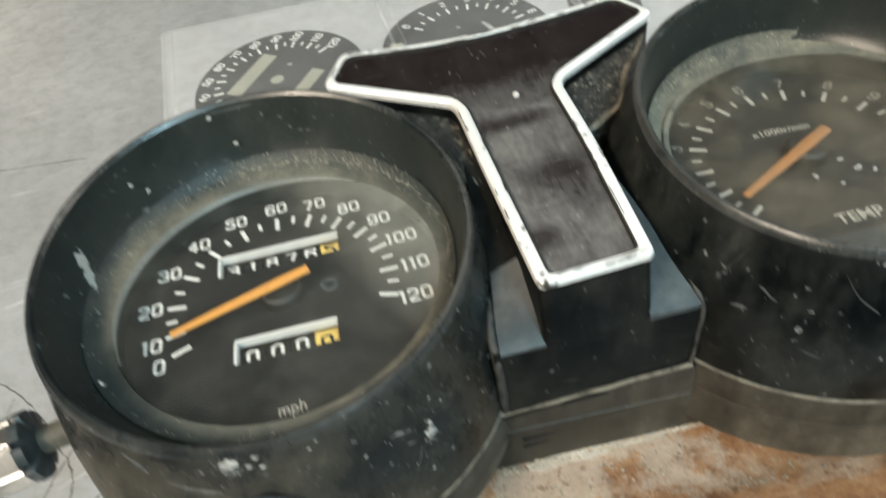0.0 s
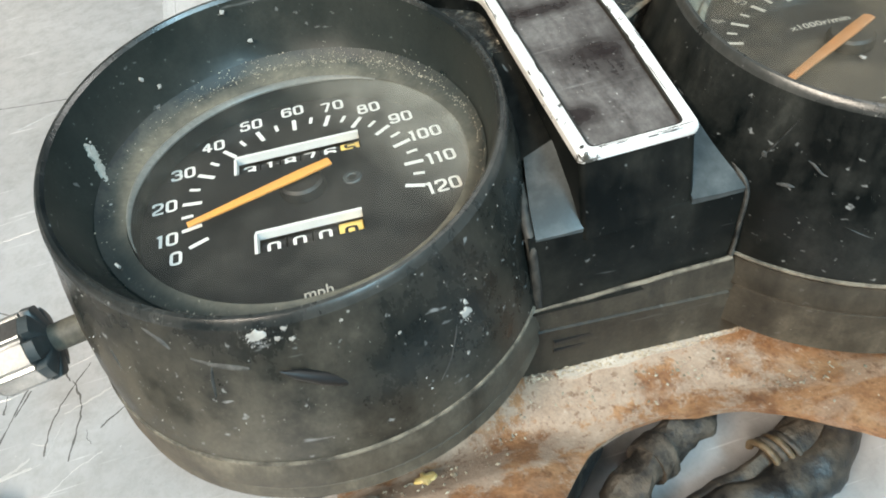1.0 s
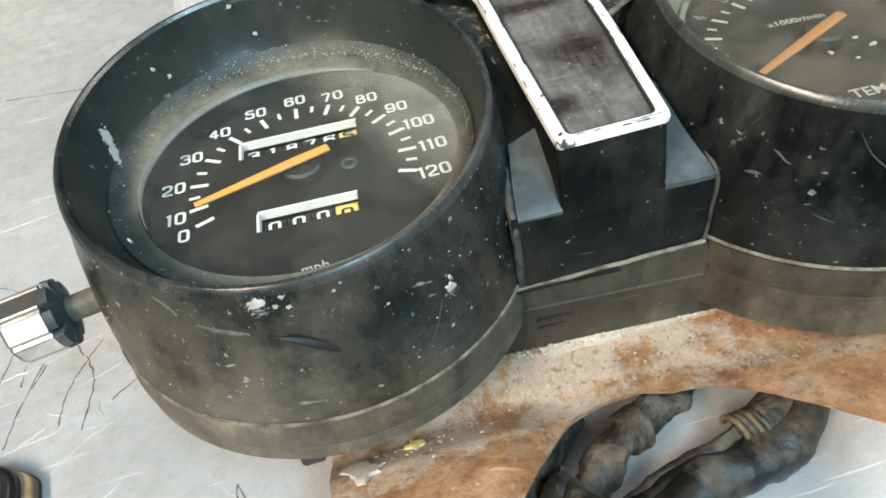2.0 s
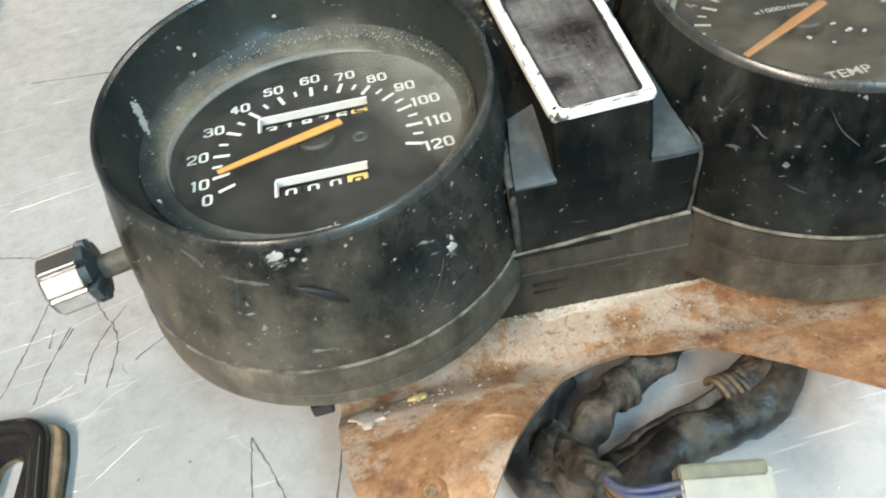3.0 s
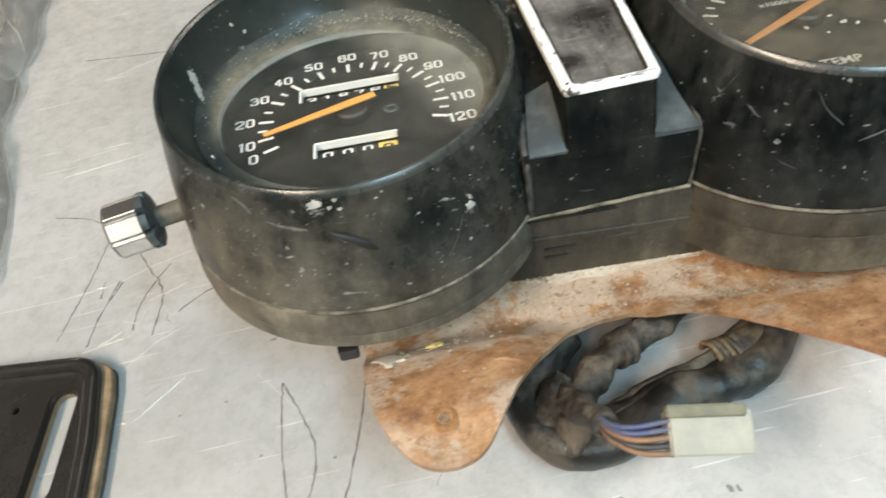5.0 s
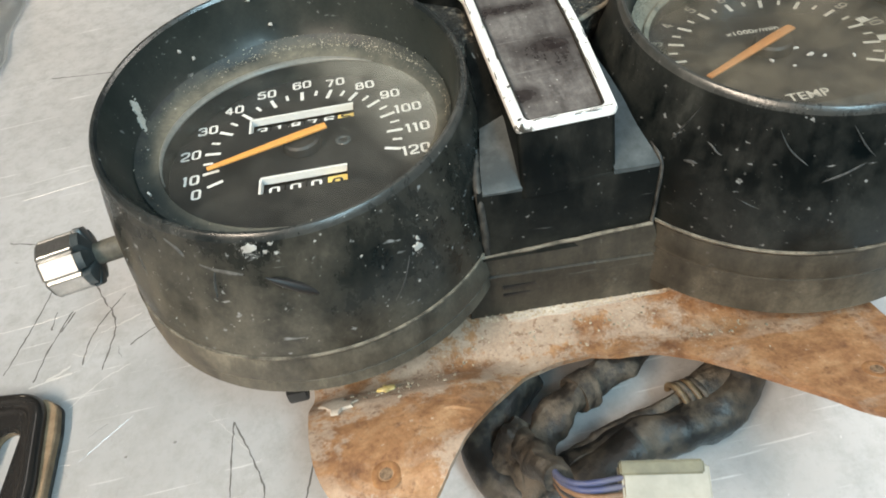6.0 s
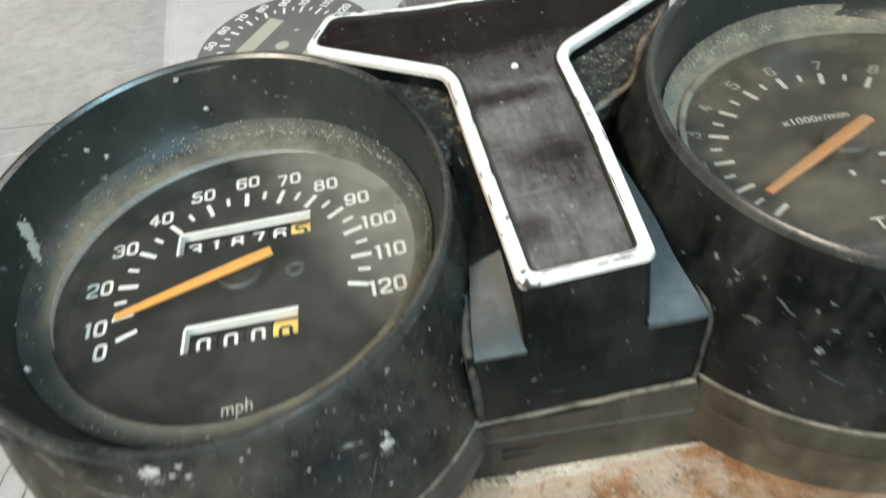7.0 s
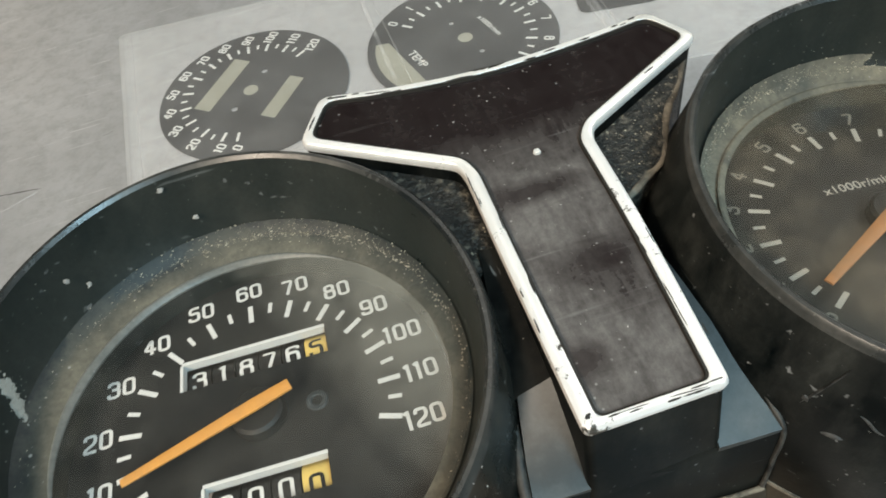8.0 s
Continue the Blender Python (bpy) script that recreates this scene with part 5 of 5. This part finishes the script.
outline = HALF[:-1] + [(65.0, -26.0)] + [(131.6 - x, y - 2.0) for x, y in FAR[::-1][1:-1]]
fine = []
for p, q in zip(outline, outline[1:] + outline[:1]):
    steps = max(1, int((Vector(q) - Vector(p)).length / 4))
    fine += [(p[0] + (q[0] - p[0]) * k / steps, p[1] + (q[1] - p[1]) * k / steps) for k in range(steps)]
fine = anticlockwise(fine)
vs = [bm.verts.new((x, y, 0)) for x, y in fine]
face = bm.faces.new(vs)
face.normal_update()
bmesh.ops.triangulate(bm, faces=[face])
for cut in [-94 + 0.8 * k for k in range(12)] + list(range(-84, -60, 3)) + [-60 + 1.2 * k for k in range(13)] + [-42, -36]:
    bmesh.ops.bisect_plane(bm, geom=list(bm.verts) + list(bm.edges) + list(bm.faces), plane_co=(0, cut, 0), plane_no=(0, 1, 0))
for v in bm.verts:
    v.co.z = bracket_height(v.co.x, v.co.y) + 0.25 * noise.noise(v.co * 0.12)
got = bmesh.ops.extrude_face_region(bm, geom=list(bm.faces))
bmesh.ops.translate(bm, vec=(0, 0.6, -3.0), verts=[v for v in got["geom"] if isinstance(v, bmesh.types.BMVert)])
bracket = part("bracket", bm, RUST, cluster, "rust-covered steel mounting bracket with lugs")
for cx in (7.4, 124.2):
    cy = -84.6 if cx < 60 else -81.5
    z = bracket_height(cx, cy)
    part("lug_boss", moved(loft([(0, 0, -0.3, 3.6, 0, 0), (0, 0, 0.1, 3.0, 0, 0), (0, 0, 0.18, 2.4, 0, 0), (0, 0, 0.15, 1.9, 0, 0), (0, 0, -0.1, 1.6, 0, 0), (0, 0, -1.0, 1.6, 0, 0)], 40),
                           Matrix.Translation((cx, cy, z)) @ Matrix.Rotation(radians(-4 if cx < 60 else -19.3), 4, "X")), DARKRUST, bracket, "dark rust round the bolt hole")
    # A rust-brown disc stands in for the open hole and its dark inside.
    part("bolt_hole", moved(disc(1.45, 0.05, 24), Matrix.Translation((cx, cy, z)) @ Matrix.Rotation(radians(-4 if cx < 60 else -19.3), 4, "X")), HOLE, bracket, "rust-brown disc standing in for the open bolt hole")
rng = random.Random(31)
found = []
for k in range(420):
    x = rng.uniform(-8, 112)
    y = -37 - (15.0 * max(0.0, 1 - (x / 40.0) ** 2) if x < 40 else 3.0 + (12.0 if x > 88 else 0.0)) - abs(rng.gauss(0, 4.5))
    found.append((Vector((x, y, bracket_height(x, y) + 0.1)), 0.10 + 0.35 * rng.random() ** 4, rng.uniform(1, 2), rng.uniform(0, 6.3)))
grains(found, bracket, CRUMB, "crumb_dust", "pale crumbs of dirt on the bracket", 31)
CRUST = surface("yellow_crust", (0.62, 0.46, 0.16), (0.72, 0.62, 0.36), 500, (0.4, 0.7), (0.8, 0.9), 2500, 0.5)
part("crust", blob(Vector((8.8, -52.9, -43.6)), Vector((0, 0.6, 0.8)), 4.6, 6.4, 10, 0.9, 0.8), CRUST, bracket, "yellow crust on the bracket")
part("crust", blob(Vector((-3.2, -57.6, -38.8)), Vector((0, 0.65, 0.75)), 8.6, 12.5, 10, 0.4, 0.8), TAPE, bracket, "pale flaking paint")
part("paint_strip", stack([([(46, -34.6), (60, -34.2), (78, -34.0), (95.5, -36.6), (92, -37.8), (86, -37.2), (79, -37.9), (70, -37.0), (62, -37.7), (56, -36.6), (50, -37.4), (46, -36.0)], h) for h in (-48.3, -46.7)]), TAPE, bracket,
     "pale flaking strip along the bracket's edge")
rng = random.Random(33)
found = []
for k in range(420):
    x = rng.uniform(38, 94)
    found.append((Vector((x, -33.6 - 0.05 * (x - 40) - 2.6 * rng.random() ** 0.7, -46.6 + rng.uniform(-0.2, 0.3))), 0.10 + 0.34 * rng.random() ** 2, rng.uniform(1, 2.2), rng.gauss(0, 0.5)))
grains(found, bracket, crumb_material("cream_crust", (0.28, 0.215, 0.15), (0.54, 0.455, 0.35)), "crust_dust", "cream flakes along the bracket's edge", 33, 0.5)
part("socket", box(-18.2, -12.6, -46.5, -40, -50, -45.0, 0.4), plain_black, cluster, "dark moulded socket below the base")
for cx, cy, lift in ((-1.0, 5.0, 0.0), (130.0, 0.0, 5.0), (64.0, 15.0, 0.0)):
    part("cable_socket", loft([(cx, cy, -46.0 + lift, 13, 0, 0), (cx, cy, -58 + lift, 12, 0, 0), (cx + 0.4, cy + 1.0, -69.2 + lift, 11, -0.034, -0.083)], 40, cap=True), BLACK, cluster,
         "round cable socket under the cluster")

# ---- trip reset knob ----
KNOB = Matrix.Translation((-48.8, -12.2, -10.6)) @ Matrix.Rotation(radians(8), 4, "Z") @ Matrix.Rotation(radians(-93), 4, "Y") @ Matrix.Rotation(radians(-9), 4, "Z")
part("knob_stem", moved(loft([(0, 0, -3, 3.2, 0, 0), (0, 0, 13, 3.0, 0, 0)], 24, cap=True), KNOB), GREYBASE, cluster, "grey stem of the trip reset knob")


def fluted(profile, flutes=9, n=90, depth=0.9):
    bm = bmesh.new()
    loops = []
    for z, r, d in profile:
        loops.append([bm.verts.new(((r - d * depth * max(0.0, -math.cos(flutes * 2 * math.pi * k / n)) ** 6) * math.cos(2 * math.pi * k / n),
                                    (r - d * depth * max(0.0, -math.cos(flutes * 2 * math.pi * k / n)) ** 6) * math.sin(2 * math.pi * k / n), z)) for k in range(n)])
    for p, q in zip(loops, loops[1:]):
        for k in range(n):
            bm.faces.new((p[k], p[(k + 1) % n], q[(k + 1) % n], q[k]))
    bm.faces.new(loops[0][::-1])
    bm.faces.new(loops[-1])
    return bm


knob = part("reset_knob", moved(fluted([(9.6, 3.4, 0), (10.0, 5.0, 0.8), (10.4, 6.8, 1.6), (10.8, 8.0, 2.2), (12.6, 8.2, 2.2), (13.2, 7.6, 1.6)], 8, 96, 1.0), KNOB), GUSSET, cluster, "trip reset knob with a dark grey notched collar")


def faceted(profile, sides=8, n=160):
    """A rounded prism with flat facets and a groove between each two."""
    bm = bmesh.new()
    loops = []
    for z, r in profile:
        loop = []
        for k in range(n):
            u = 2 * math.pi * k / n
            v = (u + math.pi / sides) % (2 * math.pi / sides) - math.pi / sides
            rr = min(r * math.cos(math.pi / sides) / math.cos(v) * 1.03, r) - 0.75 * max(0.0, (abs(v) * sides / math.pi - 0.74) / 0.26)
            loop.append(bm.verts.new((rr * math.cos(u), rr * math.sin(u), z)))
        loops.append(loop)
    for p, q in zip(loops, loops[1:]):
        for k in range(n):
            bm.faces.new((p[k], p[(k + 1) % n], q[(k + 1) % n], q[k]))
    bm.faces.new(loops[0][::-1])
    bm.faces.new(loops[-1])
    return bm


part("knob_cap", moved(faceted([(12.7, 7.7), (13.0, 8.2), (21.4, 8.1), (22.2, 7.5), (22.4, 6.8)]), KNOB), KNOBCHROME, knob, "dulled chrome knob cap with grooves between flat facets", smooth=False)

# ---- wiring harness below the arch ----
WORLD_TO = cluster.matrix_world.inverted()


def w(x, y, z):
    """A place over the bench, in the cluster's millimetres."""
    return (WORLD_TO @ Vector((x * MM, y * MM, z * MM))) * 1000


def seg(points, r, material, parent, name="sleeve", label="", flat=1.0, wobble=2.2):
    return part(name, tube([w(*p) for p in points], r, 16, flat, None, wobble), material, parent, label)


harness = seg([(84, -47, 7), (77, -53, 10), (69.7, -57.4, 12), (58, -62.4, 14), (49.3, -68.5, 15), (43.3, -76, 15), (39.5, -83, 13), (37.5, -87, 9)], 4.6, RUBBER, cluster, "wiring_harness", "dirty brown-black taped wiring harness")
seg([(84, -46, 7), (77, -52.4, 10), (69.7, -57.0, 12), (60.5, -60.8, 14)], 4.3, RUBBER, harness, label="brown outer sleeve with a cut end", wobble=1.2)
seg([(46, -50, 7), (36.5, -59, 8), (29.6, -67, 8), (30.6, -77, 8), (36.5, -84.5, 8), (46, -86.4, 8), (58, -84, 9), (68, -80, 9)], 6.3, LOOP, harness, label="smooth black outer sleeve", wobble=0.6)
seg([(50, -79.5, 8), (58, -76.5, 8), (71, -72.8, 8), (84, -70.0, 8), (90, -67.0, 8), (98, -63, 8)], 3.3, RUBBER, harness, label="flat brown cloth sleeve", flat=0.75, wobble=1.2)
seg([(48, -84, 7), (57, -80.6, 7), (72, -78.0, 7), (84, -77.0, 7), (94, -75, 7), (102, -70.0, 7), (108, -62, 7.5)], 6.4, LOOP, harness, label="flattened black tape loop", flat=0.85, wobble=1.6)
seg([(91, -69, 8), (97, -67.5, 8), (103, -65, 8), (110, -59, 8)], 5.6, RUBBER, harness, label="wide brown sleeve end", flat=0.7, wobble=1.2)
seg([(40, -68, 13), (37.5, -74, 14), (37, -80, 13), (40, -85, 11)], 5.2, RUBBER, harness, label="torn crumpled wrapping", wobble=3.6)
for k, mat in enumerate((TIE, RUBBER, TIE, LOOP)):
    ring = [Vector((84.6 + 1.9 * k, -68.6 + 0.1 * k, 8.2)) + Vector((0.30, -0.95, 0)) * 4.2 * math.cos(radians(u)) + Vector((0, 0, 4.0 * math.sin(radians(u)))) for u in range(-30, 230, 26)]
    seg([tuple(p) for p in ring], 1.0, mat, harness, "tie_ring", flat=0.8, wobble=0.5)
seg([(56.5, -63.5, 14), (59.5, -62.0, 13.5), (61.0, -61.4, 13)], 5.8, RUBBER, harness, label="cut collar of the outer sleeve", wobble=0.8)
seg([(41, -72, 15), (40, -79, 22), (40.5, -86, 28), (42.5, -91, 32)], 3.6, RUBBER, harness, label="torn sleeve end with wires")
for k, mat in enumerate((BLUE, BLUE, BROWNWIRE, BLACKWIRE, BROWNWIRE)):
    seg([(41 + k * 0.4, -80, 26 - k * 0.4), (42.4, -88.5 - k * 0.6, 32.5 - k * 0.4), (46, -95 - k * 1.1, 37.5 - k * 0.6), (56, -97 - k * 1.6, 39.5 - k * 0.8)], 0.68, mat, harness, "wire", wobble=0.4)

CON = Matrix.Translation(w(64.2, -100.2, 36.0)) @ Matrix.Rotation(radians(-12), 4, "Z") @ Matrix.Rotation(radians(28), 4, "X")
connector = part("connector", moved(box(-9.2, 9.2, -5.2, 5.2, -4.4, 3.4, 0.5), CON), CONNECTOR, harness, "ivory plastic wire connector")
part("connector_lip", moved(box(-9.6, 8.0, 3.2, 6.2, 1.2, 4.2, 0.4), CON), OLIVE, harness, "raised lip of the connector")

# ---- black slotted plate with a hardboard strip, beside the cluster ----
plate = thing("slotted_plate", "glossy black painted metal plate with slot and round hole", "metal plate", pose(-0.1015, -0.0165, 0.0))
PO = anticlockwise(rounded([(-84, 13.8), (-1.0, 1.5), (0.6, -30), (-3.2, -120), (-84, -116)], [4, 10, 0, 6, 6], 8))


def slot(x, y, length, width, turn):
    pts = []
    for k in range(24):
        u = 2 * math.pi * k / 24
        px, py = math.cos(u) * width / 2, math.sin(u) * width / 2 + (length / 2 - width / 2 if math.sin(u) > 0 else -(length / 2 - width / 2))
        q = Matrix.Rotation(radians(turn), 2) @ Vector((px, py))
        pts.append((x + q.x, y + q.y))
    return pts


SLOTS = [slot(-14.6, -27.4, 38.5, 10.0, -8), slot(-34.6, -38.6, 11.4, 11.4, 0), slot(-28.0, -12.4, 2.6, 2.4, 0)]
sheet = part("sheet", holed(inset(PO, 5.5), SLOTS, 3.6, 4.8), PLATE, plate, "black sheet with slot and holes", smooth=False)
for outline in SLOTS[:2]:
    outline = anticlockwise(outline)
    part("hole_edge", stack([(inset(outline, 0.9), 3.0), (inset(outline, 0.5), 4.3), (outline, 5.0), (inset(outline, -0.7), 4.85)], False, False), PLATE, plate)
    part("backing_edge", stack([(inset(outline, 0.7), 0.15), (inset(outline, 1.1), 2.9)], False, False), BOARD, plate, "brown hardboard edge seen in the hole")
part("raised_lip", stack([(inset(PO, 0.6), 0.3), (PO, 1.4), (PO, 4.6)] + [(inset(PO, 2.7 - 2.7 * math.cos(radians(a))), 4.6 + 3.0 * math.sin(radians(a))) for a in range(15, 166, 15)]
                         + [(inset(PO, 5.6), 5.5), (inset(PO, 6.0), 5.15), (inset(PO, 6.6), 4.92), (inset(PO, 7.4), 4.83)], False, False), PLATE, plate, "raised glossy rolled lip")
STRIP = [(-12, 1.4), (-2, 0.5), (2.2, -3), (3.2, -12), (2.4, -40), (-3.0, -118), (-8, -118), (-3, -40), (-3, -8)]
board = tagged(part("hardboard_strip", moved(slab(rounded(STRIP, [1, 2, 2, 2, 0, 1, 1, 0, 1], 4), 0.05, 4.2, 0.4), turned(-101.5, -17.5, 0)), BOARD),
               "brown hardboard strip under the edge of the black plate", "hardboard")
# A thin dark band along the strip's outer foot.
part("dark_edge", moved(stack([(inset(anticlockwise(rounded(STRIP, [1, 2, 2, 2, 0, 1, 1, 0, 1], 4)), d), z) for d, z in ((0.1, 0.05), (-0.35, 0.3), (-0.35, 1.2), (0.05, 1.5))], False, False), turned(-101.5, -17.5, 0)),
     SCUFFED, board, "dark band low on the outer edge")

# ---- replacement dial overlays in clear sleeves ----


def sleeve(points, label):
    ob = tagged(part("clear_sleeve", slab(points, 0.12, 1.4), SLEEVE), label, "plastic sleeve", "overlay sleeves")
    ob.visible_shadow = False
    for k in range(4):
        p, q = Vector(points[k]), Vector(points[(k + 1) % 4])
        d = (q - p).normalized()
        n = Vector((-d.y, d.x)) * -1.6
        edge = part("sealed_edge", slab([tuple(p), tuple(q), tuple(q + n), tuple(p + n)], 1.3, 1.75), SEAL, ob, "milky sealed edge")
        edge.visible_shadow = False
    p, q = Vector(points[0]), Vector(points[1])
    crease = part("crease", tube([tuple((p.lerp(q, f) + Vector((4.6 + 0.8 * noise.noise(Vector((f * 7, p.x, 0))), 0))).to_3d() + Vector((0, 0, 1.5))) for f in (0.03, 0.2, 0.4, 0.6, 0.8, 0.97)], 0.32, 6, 0.7), SEAL, ob, "soft crease along the sleeve")
    crease.visible_shadow = False
    return ob


sleeve([(-57, 258), (-54, 120), (56, 112), (57, 246)], "clear plastic sleeve with a speedometer overlay on the bench")
sleeve([(58, 243), (60, 110), (150, 100), (152, 232)], "clear plastic sleeve with a rev counter overlay on the bench")
sleeve([(150, 250), (150, 130), (240, 110), (250, 230)], "clear plastic sleeve lying on the bench")

K = 1.143
OV = turned(-1.6, 188.9, 0.6, 51) @ Matrix.Diagonal((K, K, 1, 1))
ring = [(36.6 * math.cos(2 * math.pi * k / 96), -1.5 + 36.6 * math.sin(2 * math.pi * k / 96)) for k in range(96)]


def rect(x0, x1, y0, y1):
    return [(x0, y0), (x1, y0), (x1, y1), (x0, y1)]


def small_hole(x, y, r):
    return [(x + r * math.cos(2 * math.pi * k / 20), y + r * math.sin(2 * math.pi * k / 20)) for k in range(20)]


WIN = [rect(-14.5, 15, 9.6, 16.8), rect(-11.5, 11, -17.4, -11.2)]
ov = tagged(part("dial_overlay", moved(holed(ring, WIN + [small_hole(0, 0, 2.9), small_hole(11, 0.5, 1.2), small_hole(-11, 0.5, 1.2)], 0, 0.2), OV), OVERLAY, smooth=False),
            "new black speedometer overlay with white numerals in a clear sleeve", "dial overlay", "dial overlays")
for r in WIN:
    part("window", moved(stack([(r, 0.03), (r, 0.12)]), OV), WINDOW, ov, "clear pale window")
part("window", moved(disc(3.2, 0.12, 24), OV), WINDOW, ov)
speed_face(ov, OV, 0.22, 3.75, 0.19)

OT = turned(93.5, 179.6, 0.6, -76) @ Matrix.Diagonal((K, K, 1, 1))
TWIN = anticlockwise([(-17.0, -24.4), (16.0, -24.4)] + [(33.5 * math.cos(radians(a)), -1.5 + 33.5 * math.sin(radians(a))) for a in range(-55, -126, -7)])
ot = tagged(part("dial_overlay", moved(holed(ring, [TWIN, small_hole(0, 0, 2.9), small_hole(11, 0.5, 1.0), small_hole(-11, 0.5, 1.0)], 0, 0.2), OT), OVERLAY, smooth=False),
            "new black rev counter overlay with white numerals in a clear sleeve", "dial overlay", "dial overlays")
part("window", moved(stack([(TWIN, 0.03), (TWIN, 0.12)]), OT), WINDOW, ot, "clear pale temperature window")
part("window", moved(disc(3.2, 0.12, 24), OT), WINDOW, ot)
for k, a in enumerate(TACH_ANGLES[:11]):
    part("tick", moved(bar(a, 23.0, 27.4, 1.05, 0.22), OT), WHITE, ot)
    part("numeral", moved(numerals(str(k), 3.9, 0.17), OT @ turned(31.7 * math.cos(radians(a)), 31.7 * math.sin(radians(a)), 0.22, a - 90)), WHITE, ot)
    if k < 10:
        part("tick", moved(bar((a + TACH_ANGLES[k + 1]) / 2, 24.6, 27.2, 0.85, 0.22), OT), WHITE, ot)
part("unit_lettering", moved(lettering("x1000r/min", 3.2, 1.0, 0.03), OT @ turned(0, 11.0, 0.22)), WHITE, ot)
part("unit_lettering", moved(lettering("TEMP", 4.6, 1.0, 0.06), OT @ turned(-1.0, -20.6, 0.22)), WHITE, ot)
tagged(part("dial_card", moved(slab(rounded(rect(0, 34, 0, 40), 4), 0.3, 0.8), turned(144, 172, 0, -12)), OVERLAY), "dark printed card in a clear sleeve", "printed card")

# ---- crumpled clear bag ----
bag = thing("plastic_bag", "crumpled clear plastic bag lying on the bench", "plastic bag")


BAG_EDGE = [(2, -215), (9, -180), (16, -161), (24, -155), (33, -152), (50, -153), (66, -154), (84, -156.5), (105, -163), (122, -169), (136, -171), (146, -170), (160, -168), (170, -171), (176, -173), (186, -169), (206, -167), (232, -171), (262, -168), (310, -175)]


def bag_edge(y):
    for (y0, x0), (y1, x1) in zip(BAG_EDGE, BAG_EDGE[1:]):
        if y <= y1:
            return x0 + (x1 - x0) * max(0.0, (y - y0) / (y1 - y0))
    return BAG_EDGE[-1][1]


def film_heap(x0, y0, y1, back, high, seed, nx, ny):
    """A layer of thin film in long soft folds with sharp ridges, flattening to the bench at its rim."""
    bm = bmesh.new()
    grid = []
    for i in range(nx + 1):
        col = []
        for j in range(ny + 1):
            u, v = i / nx, j / ny
            y = y0 + (y1 - y0) * v
            x = x0 + (bag_edge(y) - back - x0) * u
            q = Vector((x * 0.035 + 0.8 * noise.noise(Vector((x * 0.02, y * 0.02, seed))), y * 0.011, seed * 3.7))
            fold = (1 - min(1.0, 2.4 * abs(noise.noise(q)))) ** 2 * 0.7 + (1 - min(1.0, 2.6 * abs(noise.noise(q * 2.3 + Vector((7, 0, 0)))))) ** 2 * 0.3
            edge = min(1.0, (1 - u) * 7.0, u * 8, v * 7, (1 - v) * 8)
            edge = math.sqrt(max(0.0, edge))
            col.append(bm.verts.new((x + 1.2 * edge * noise.noise(q * 3.0), y, 0.35 + edge * high * (0.30 + 0.70 * fold))))
        grid.append(col)
    for i in range(nx):
        for j in range(ny):
            bm.faces.new((grid[i][j], grid[i + 1][j], grid[i + 1][j + 1], grid[i][j + 1]))
    return bm


part("film", film_heap(-300, 3, 310, 0, 32, 1, 90, 120), BAG, bag, "upper film with long soft folds")
part("film", film_heap(-290, 10, 304, 2, 15, 4, 70, 90), BAG, bag, "inner film")
# Milky tubes stand in for the highlights along the film's folds.
for pts in ([(-194, 221), (-179, 174), (-165, 128)], [(-185, 168), (-172, 143), (-165, 128)], [(-181, 216), (-170, 195), (-162, 175)], [(-161, 174), (-165, 157), (-177, 166)],
            [(-166, 80), (-159, 70), (-153, 44), (-153, 27)], [(-168, 98), (-157, 66), (-153, 44)], [(-162, 117), (-161, 136), (-162, 153)]):
    part("crease", tube([(x, y, 12 + 2 * noise.noise(Vector((x * 0.1, y * 0.1, 0)))) for x, y in pts], 0.55, 8, 0.6, lambda f: 0.25 + 0.75 * math.sin(math.pi * min(0.97, max(0.03, f))), 0.9), SEAL, bag, "milky line for the highlight on a fold").visible_shadow = False
part("rolled_rim", tube([(bag_edge(y) - 0.6, y, 0.9) for y in range(8, 300, 9)], 0.55, 8, 1.0, None, 0.5), SEAL, bag, "rolled edge of the bag")

# ---- fine nicks in the sheet ----
NICK = crumb_material("bright_nicks", (0.30, 0.295, 0.28), (0.92, 0.92, 0.90))
rng = random.Random(41)
found = []
while len(found) < 300:
    x, y = rng.uniform(-165, 125), rng.uniform(-130, 200)
    if not (-60 < x < 190 and -50 < y < 60) and not (x < -98 and y < -14):
        found.append((Vector((x, y, 0.02)), 0.05 + 0.20 * rng.random() ** 3, rng.uniform(0.6, 3.4), rng.gauss(0.45, 0.9)))
grains(found, bench, NICK, "nicked_metal", "bright nicks in the aluminium sheet", 41, 0.15)
